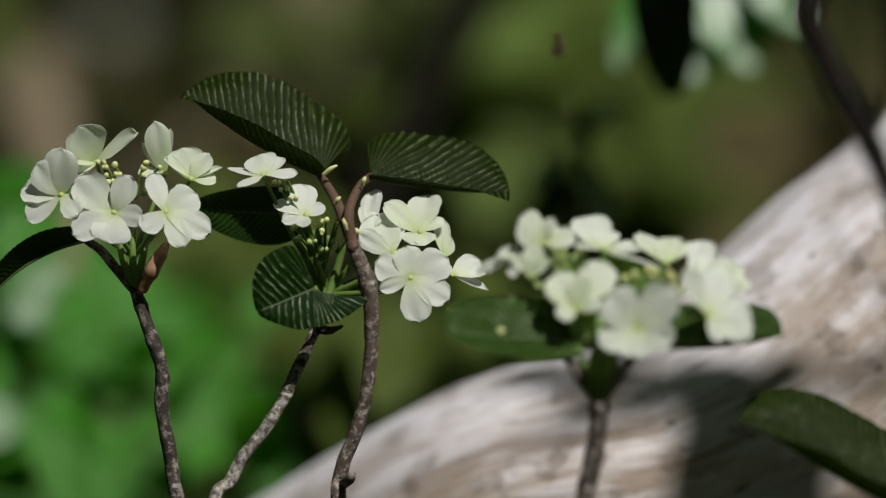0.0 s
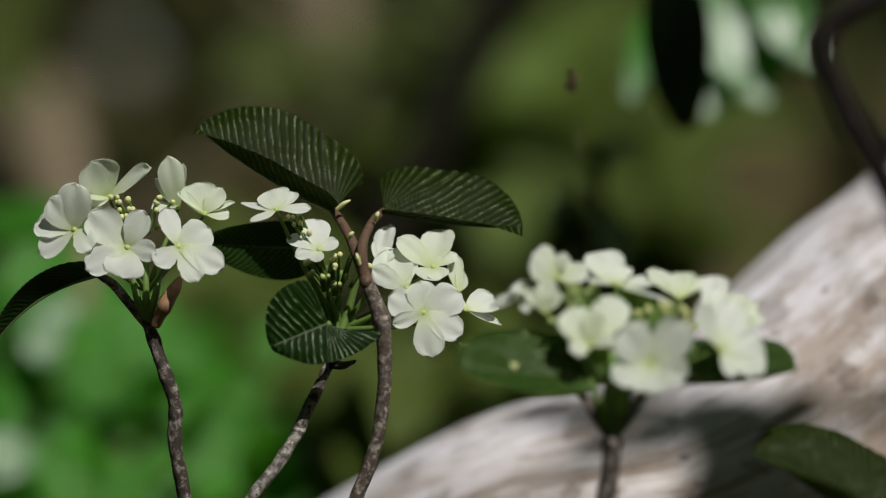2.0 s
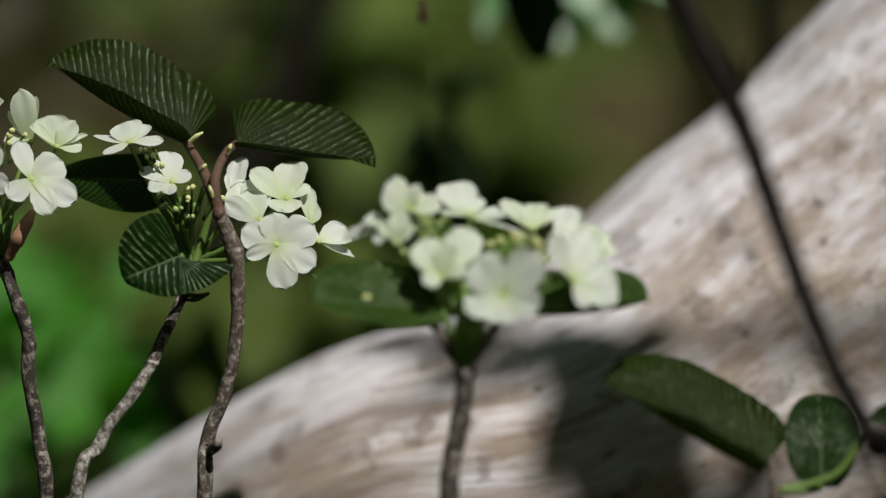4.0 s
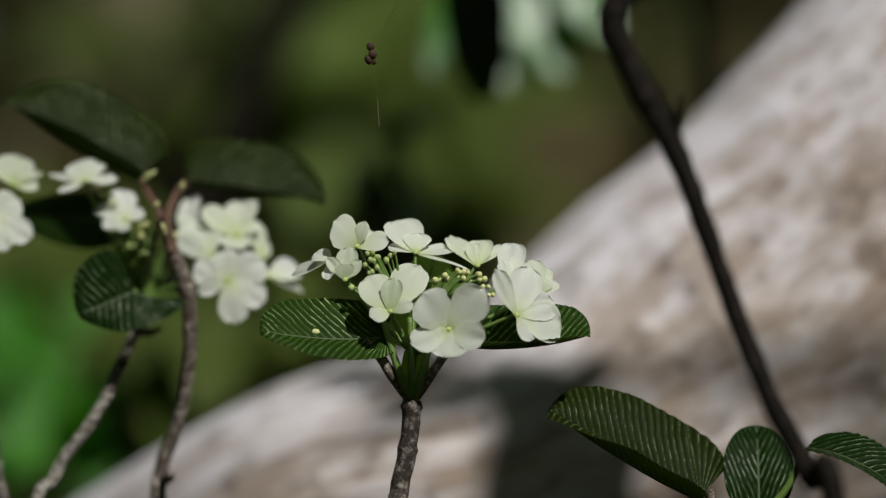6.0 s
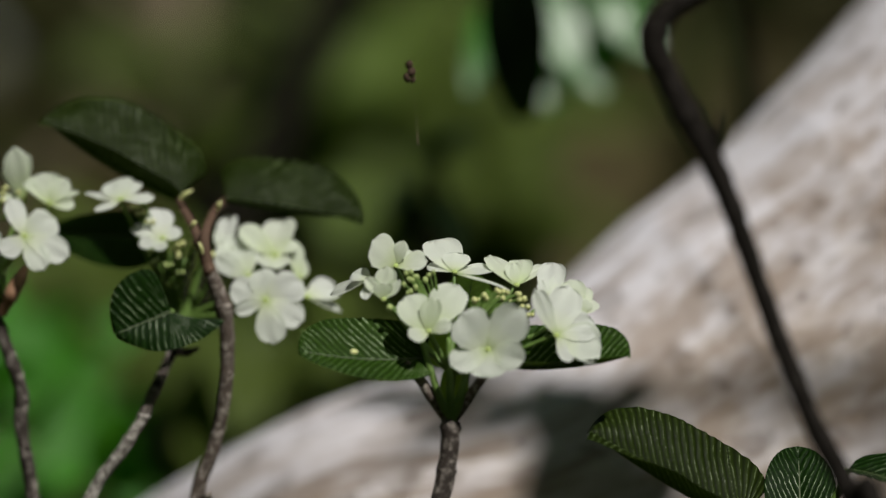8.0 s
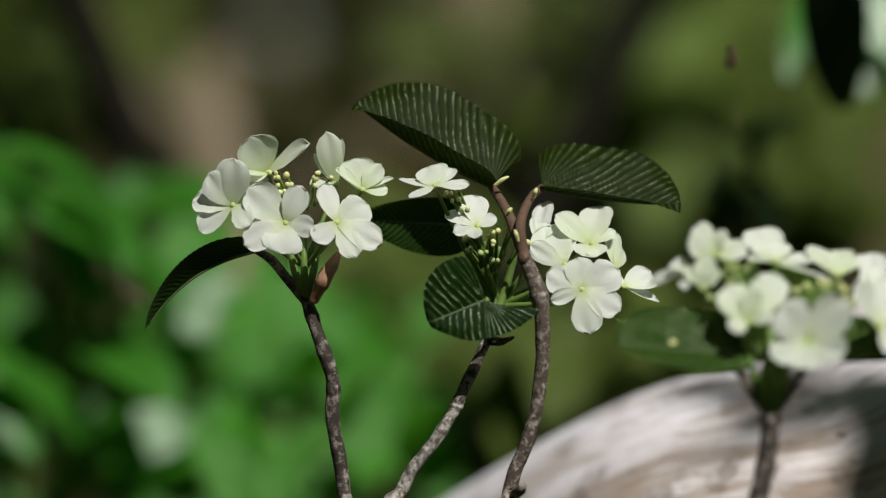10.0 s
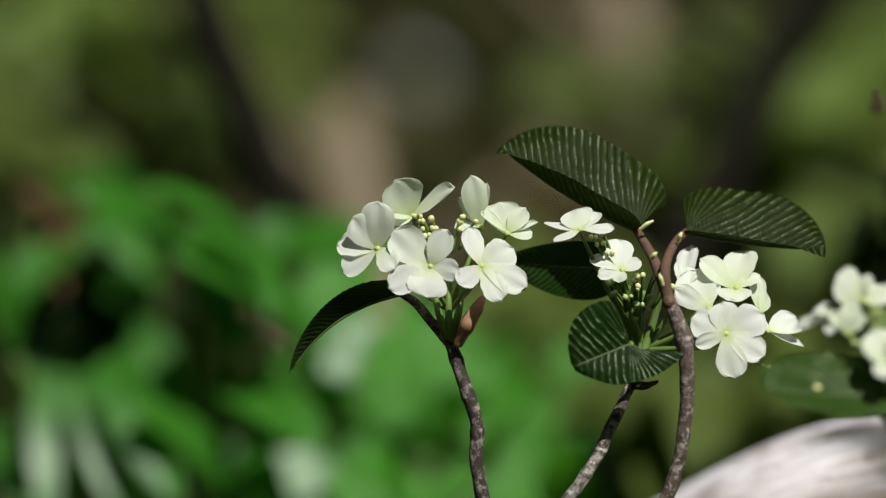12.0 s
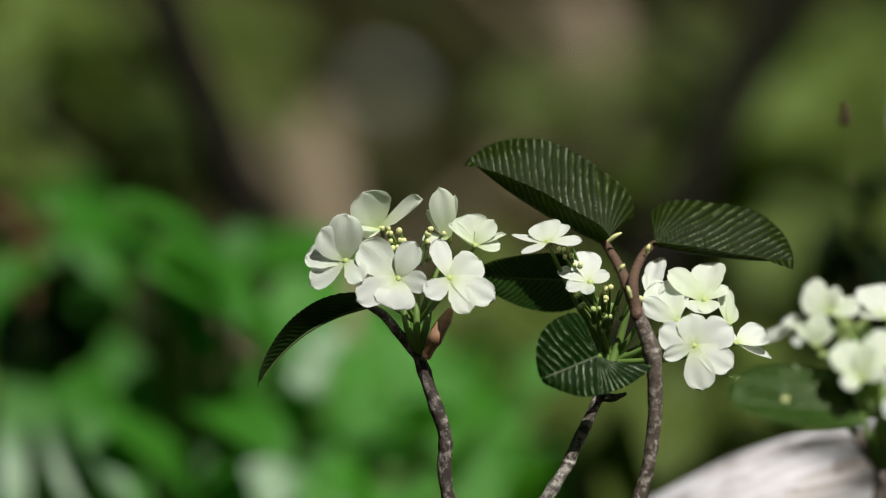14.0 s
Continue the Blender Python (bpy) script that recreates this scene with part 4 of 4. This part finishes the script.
clump(410, 465, 95, 60, 0.55, 11, 0.042, 119, None, "olive-green forest plant in broken light")
clump(640, 620, 140, 120, 0.45, 22, 0.044, 108, None, "olive-green forest plant in broken light")
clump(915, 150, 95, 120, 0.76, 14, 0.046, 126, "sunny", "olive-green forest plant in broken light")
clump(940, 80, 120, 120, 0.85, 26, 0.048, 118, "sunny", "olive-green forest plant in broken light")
clump(1030, 272, 32, 62, 0.32, 7, 0.022, 109, False, "sprig with its shade painted as near-black green")
clump(1020, 200, 260, 200, 0.80, 44, 0.044, 110, None, "olive-green forest plant in broken light")
clump(-150, 0, 130, 130, 0.90, 24, 0.048, 112, None, "olive-green forest plant in broken light")
clump(720, 120, 200, 160, 0.95, 28, 0.048, 113, None, "olive-green forest plant in broken light")
clump(1180, 360, 120, 60, 0.75, 14, 0.044, 111, None, "olive-green forest plant in broken light")


def back(a, b, d):
    return spot(a - 545, b - 95, d)


def large_leaved_plant():
    """A plant of large soft leaves that overlap, with dark gaps between them."""
    d = 0.30
    root = back(330, 900, d + 0.03)
    root = Vector((root.x, root.y, -0.02))
    t = thing("large_leaved_plant", root, "large-leaved green plant with overlapping glossy leaves", "plant")
    glint = (SUN_FROM + way(0, 0.05, 1)).normalized()

    def spread(a, b, a2, b2, wide, n, shine):
        p, q = back(a, b, d + 0.02), back(a2, b2, d - 0.015)
        if shine:
            q -= AHEAD * ((q - p).dot(glint) / AHEAD.dot(glint))
        ob = part("leaf", leaf_mesh(p, q, wide, n, fold=8 if shine else 16, bow=0.07, rib=30, depth=1.4, blunt=0.8, rows=28, columns=10), UNDER, t)
        mid = (root + p) / 2 + Vector((0, 0.02, 0.01))
        part("petiole", tube([root, mid, p], [0.0024, 0.002, 0.0014], 7, 6), STALK, ob)

    for a, b, a2, b2, wide, tilt, up in (
            (530, 590, 330, 400, 120, 0.2, 0.8), (470, 480, 250, 330, 110, -0.3, 0.7), (330, 470, 130, 340, 120, 0.5, 0.6),
            (420, 430, 470, 560, 90, 0.4, 0.5), (560, 610, 300, 450, 160, 0.4, 0.8), (180, 640, 310, 900, 120, -0.2, 0.6),
            (400, 690, 560, 800, 150, 0.2, 0.7), (420, 900, 230, 720, 150, 0.1, 0.7), (860, 830, 960, 700, 150, 0.1, 0.8),
            (980, 900, 1010, 790, 100, 0.0, 0.8), (20, 640, -90, 420, 150, -0.1, 0.7), (330, 960, 480, 800, 130, 0.3, 0.7)):
        spread(a, b, a2, b2, wide, way(tilt, up, 0.6), False)
    # leaves that lie so as to throw the sun back
    for a, b, a2, b2, wide in (
            (60, 700, 75, 960, 62), (120, 700, 215, 960, 60), (370, 545, 430, 625, 70), (560, 600, 620, 690, 80),
            (430, 870, 600, 830, 110), (640, 640, 560, 560, 120)):
        spread(a, b, a2, b2, wide, glint, True)


large_leaved_plant()


def shrub_behind():
    """A taller shrub whose glossy leaves hang in above the log."""
    d = 0.27
    root = spot(1600, 150, d + 0.12)
    root = Vector((root.x, root.y, -0.02))
    t = thing("background_shrub", root, "shrub with hanging glossy leaves, some catching the sun", "shrub")
    fork = spot(1245, -150, d)
    part("stem", tube([root, spot(1600, 150, d + 0.10), spot(1480, -130, d + 0.05), fork], [0.006, 0.0045, 0.0035, 0.003], 8, 8), TRUNK, t)
    glint = (SUN_FROM + way(0, 0.05, 1)).normalized()
    for a, b, a2, b2, wide, shine, bright, off in (
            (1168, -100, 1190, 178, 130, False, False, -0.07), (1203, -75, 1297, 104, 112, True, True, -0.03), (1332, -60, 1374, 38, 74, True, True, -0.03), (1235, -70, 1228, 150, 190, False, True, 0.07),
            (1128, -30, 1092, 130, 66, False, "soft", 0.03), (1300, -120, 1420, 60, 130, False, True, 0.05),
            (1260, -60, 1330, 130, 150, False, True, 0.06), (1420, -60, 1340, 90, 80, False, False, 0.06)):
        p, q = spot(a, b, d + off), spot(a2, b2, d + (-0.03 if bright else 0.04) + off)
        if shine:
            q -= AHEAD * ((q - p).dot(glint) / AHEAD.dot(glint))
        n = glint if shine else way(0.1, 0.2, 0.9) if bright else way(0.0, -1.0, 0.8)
        # leaves not marked bright get the near-black tone, shade painted in
        ob = part("leaf", leaf_mesh(p, q, wide, n, fold=12, bow=0.05, rib=24, depth=1.0, rows=24, columns=8), {True: GLOSSY, "soft": UNDER, False: UNDER_SHADE}[bright], t)
        part("petiole", tube([fork, (fork + p) / 2 + ABOVE * 0.004, p], [0.0016, 0.0012, 0.0009], 6, 4), STALK, ob)


shrub_behind()


def build_litter():
    """Dead leaves strewn over the soil."""
    rnd = random.Random(3)
    verts, faces = [], []
    for k in range(9200):
        y = 2.6 + 4.6 * rnd.random()
        x = rnd.uniform(-0.75, 0.75) * (y / 3.2)
        if k > 5200:
            x, y = rnd.gauss(0, 2.4), 3.8 + rnd.gauss(0, 2.6)
            if y < 2.6 and abs(x) < 0.3:
                continue
        size = rnd.uniform(0.018, 0.045)
        m = Matrix.Translation((x, y, ground_height(x, y) + rnd.uniform(0.002, 0.016))) @ Euler((rnd.uniform(-0.7, 0.7), rnd.uniform(-0.7, 0.7), rnd.uniform(0, 6.28))).to_matrix().to_4x4()
        n = len(verts)
        curl = rnd.uniform(0.1, 0.7)
        for u in (-1, -0.5, 0, 0.5, 1):
            w = 0.55 * math.sqrt(max(0.02, 1 - u * u))
            for v in (-1, 0, 1):
                verts.append(m @ Vector((u * size, v * w * size, size * (curl * u * u + 0.3 * abs(v)))))
        for i in range(4):
            for j in range(2):
                a = n + i * 3 + j
                faces.append((a, a + 3, a + 4, a + 1))
    data = bpy.data.meshes.new("leaf_litter")
    data.from_pydata(verts, [], faces)
    data.polygons.foreach_set("use_smooth", [True] * len(faces))
    data.materials.append(LITTER)
    tagged(new("leaf_litter", data), "dead brown leaves strewn over the forest floor", "leaf litter", kind="stuff")


build_litter()


# ------------------------------------------------------------ unseen trees, added to shade the place and close off the sky
GAP = Vector((-0.06, 3.22, 0.2))


def shade_tree(x, y, high, wide, seed, low=2.3, floor=1.9):
    """A slim tree added out of view for its shade: trunk, limbs and a ragged crown of leaves, open where the sun comes
    down.
    """
    rnd = random.Random(seed)
    root = Vector((x, y, -0.05))
    t = thing("shade_tree", root, "unseen forest tree added for shade, grey-brown trunk and leafy crown", "tree", "forest trees")
    top = root + Vector((rnd.uniform(-0.3, 0.3), rnd.uniform(-0.3, 0.3), high))
    bole = [root, root + (top - root) * 0.3 + Vector((0.05, 0, 0)), root + (top - root) * 0.65, top]
    part("trunk", tube(bole, [0.13, 0.10, 0.07, 0.02], 14, 8, 0.08), TRUNK, t)
    hearts = []
    for k in range(7):
        p = root + (top - root) * rnd.uniform(low / high, 0.95)
        a = rnd.uniform(0, 6.28)
        q = p + Vector((math.cos(a) * wide, math.sin(a) * wide, rnd.uniform(0.2, 0.9))) * rnd.uniform(0.5, 1.0)
        part("limb", tube([p, (p + q) / 2 + Vector((0, 0, 0.08)), q], [0.035, 0.022, 0.008], 8, 5, 0.08), TRUNK, t)
        hearts += [q, (p + q) / 2]
    verts, faces = [], []
    for _ in range(1500):
        c = hearts[rnd.randrange(len(hearts))]
        p = c + Vector((rnd.gauss(0, 0.42), rnd.gauss(0, 0.42), rnd.gauss(0, 0.26))) * wide * 0.6
        off = p - GAP
        off = off - SUN_FROM * (off.z / SUN_FROM.z)
        if off.length < 0.78 or p.z < floor or (abs(off.x) < 0.9 and 0 < off.y < 2.8 and rnd.random() < (0.95 if off.x < -0.17 else 0.80 if off.x < 0.07 else 0.93)):
            continue
        m = Matrix.Translation(p) @ Euler((rnd.uniform(-0.7, 0.7), rnd.uniform(-0.7, 0.7), rnd.uniform(0, 6.28))).to_matrix().to_4x4()
        r = rnd.uniform(0.09, 0.17)
        n = len(verts)
        for u, v, w in ((-1, 0, 0), (-0.3, -0.5, 0.12), (0.45, -0.42, 0.1), (1, 0, -0.15), (0.45, 0.42, 0.1), (-0.3, 0.5, 0.12), (0, 0, 0)):
            verts.append(m @ Vector((u * r, v * r, w * r)))
        faces += [(n + 6, n + i, n + (i + 1) % 6) for i in range(6)]
    data = bpy.data.meshes.new("crown")
    data.from_pydata(verts, [], faces)
    part("crown", data, CROWN, t)


CROWN = plain("crown_leaf", (0.03, 0.085, 0.012), (0.07, 0.16, 0.03), 20, 0.5, 0.4, 0.35, (0.10, 0.26, 0.02))
for k, (x, y, high, wide) in enumerate(((-1.9, 5.4, 6.5, 2.0), (2.0, 6.0, 6.5, 2.1), (0.7, 7.8, 7.0, 2.2), (-2.7, 1.4, 6.0, 1.9), (2.7, 1.9, 6.0, 1.8),
                                         (-1.3, -2.4, 6.5, 1.9), (1.7, -3.0, 6.5, 2.0), (-4.6, 4.0, 7.0, 2.2), (4.7, 4.2, 7.0, 2.2), (-1.5, 9.5, 7.5, 2.4), (3.2, 9.0, 7.5, 2.4))):
    shade_tree(x, y, high, wide, 900 + k)
# lower trees added all round to block skylight from the horizon
for k, (x, y, high, wide) in enumerate(((-3.4, -1.2, 4.2, 1.6), (-1.9, -4.2, 4.5, 1.7), (0.2, -5.0, 4.5, 1.7), (2.4, -4.6, 4.5, 1.7), (3.9, -1.6, 4.2, 1.6), (-3.6, 6.6, 4.2, 1.6), (4.4, 7.4, 4.2, 1.6), (-4.4, 1.8, 4.2, 1.6), (4.6, 1.2, 4.2, 1.6))):
    shade_tree(x, y, high, wide, 950 + k, 0.6, 0.35)


def shade_branch():
    """A leafy branch of the next tree above the log, added out of view to throw the broken shade on it."""
    root = Vector((2.7, 1.9, 2.9))
    t = thing("shade_branch", root, "thin leafy branch over the log, unseen, added for its shade", "branch")
    rnd = random.Random(41)
    tip = BRANCH_TIP
    part("stem", tube([root, Vector((1.6, 2.0, 2.5)), Vector((0.75, 2.19, 2.14)), Vector((0.57, 2.405, 1.61)), tip], [0.014, 0.009, 0.005, 0.004, 0.002], 10, 10, 0.08), TRUNK, t)
    for a, b, d, wide in ((1000, 640, 0.12, 44), (1060, 648, 0.10, 44), (1150, 655, 0.07, 44), (1240, 668, 0.06, 50), (1310, 655, 0.06, 70), (1375, 662, 0.06, 44), (1305, 735, 0.05, 84),
                          (1360, 755, 0.05, 60), (1320, 815, 0.05, 88), (1365, 850, 0.05, 66), (1325, 905, 0.05, 92), (1395, 930, 0.05, 70), (1470, 775, 0.05, 34), (1560, 905, 0.05, 50),
                          (905, 674, 0.108, 28), (936, 664, 0.105, 34), (968, 655, 0.10, 36), (1012, 664, 0.09, 40), (1060, 684, 0.083, 38), (1112, 650, 0.086, 38), (1225, 780, 0.06, 40), (1255, 860, 0.053, 46)):
        # each leaf is set sunward of the log patch it has to darken
        p = spot(a, b, d) + SUN_FROM * rnd.uniform(1.25, 1.6)
        n = (SUN_FROM + 0.35 * Vector((rnd.uniform(-1, 1), rnd.uniform(-1, 1), 0))).normalized()
        m = basis(p, n, rnd.uniform(0, 360)) @ Matrix.Scale(wide * 3.0 * UNIT, 4)
        part("leaf", BROAD[True][rnd.randrange(4)], UNDER, t, "", m @ Matrix.Translation((-0.5, 0, 0)))
        q = tip + (p - tip) * 0.5
        part("petiole", tube([tip, q, m @ Vector((-0.5, 0, 0))], [0.0012, 0.0009, 0.0006], 6, 5), STALK, t)


shade_branch()
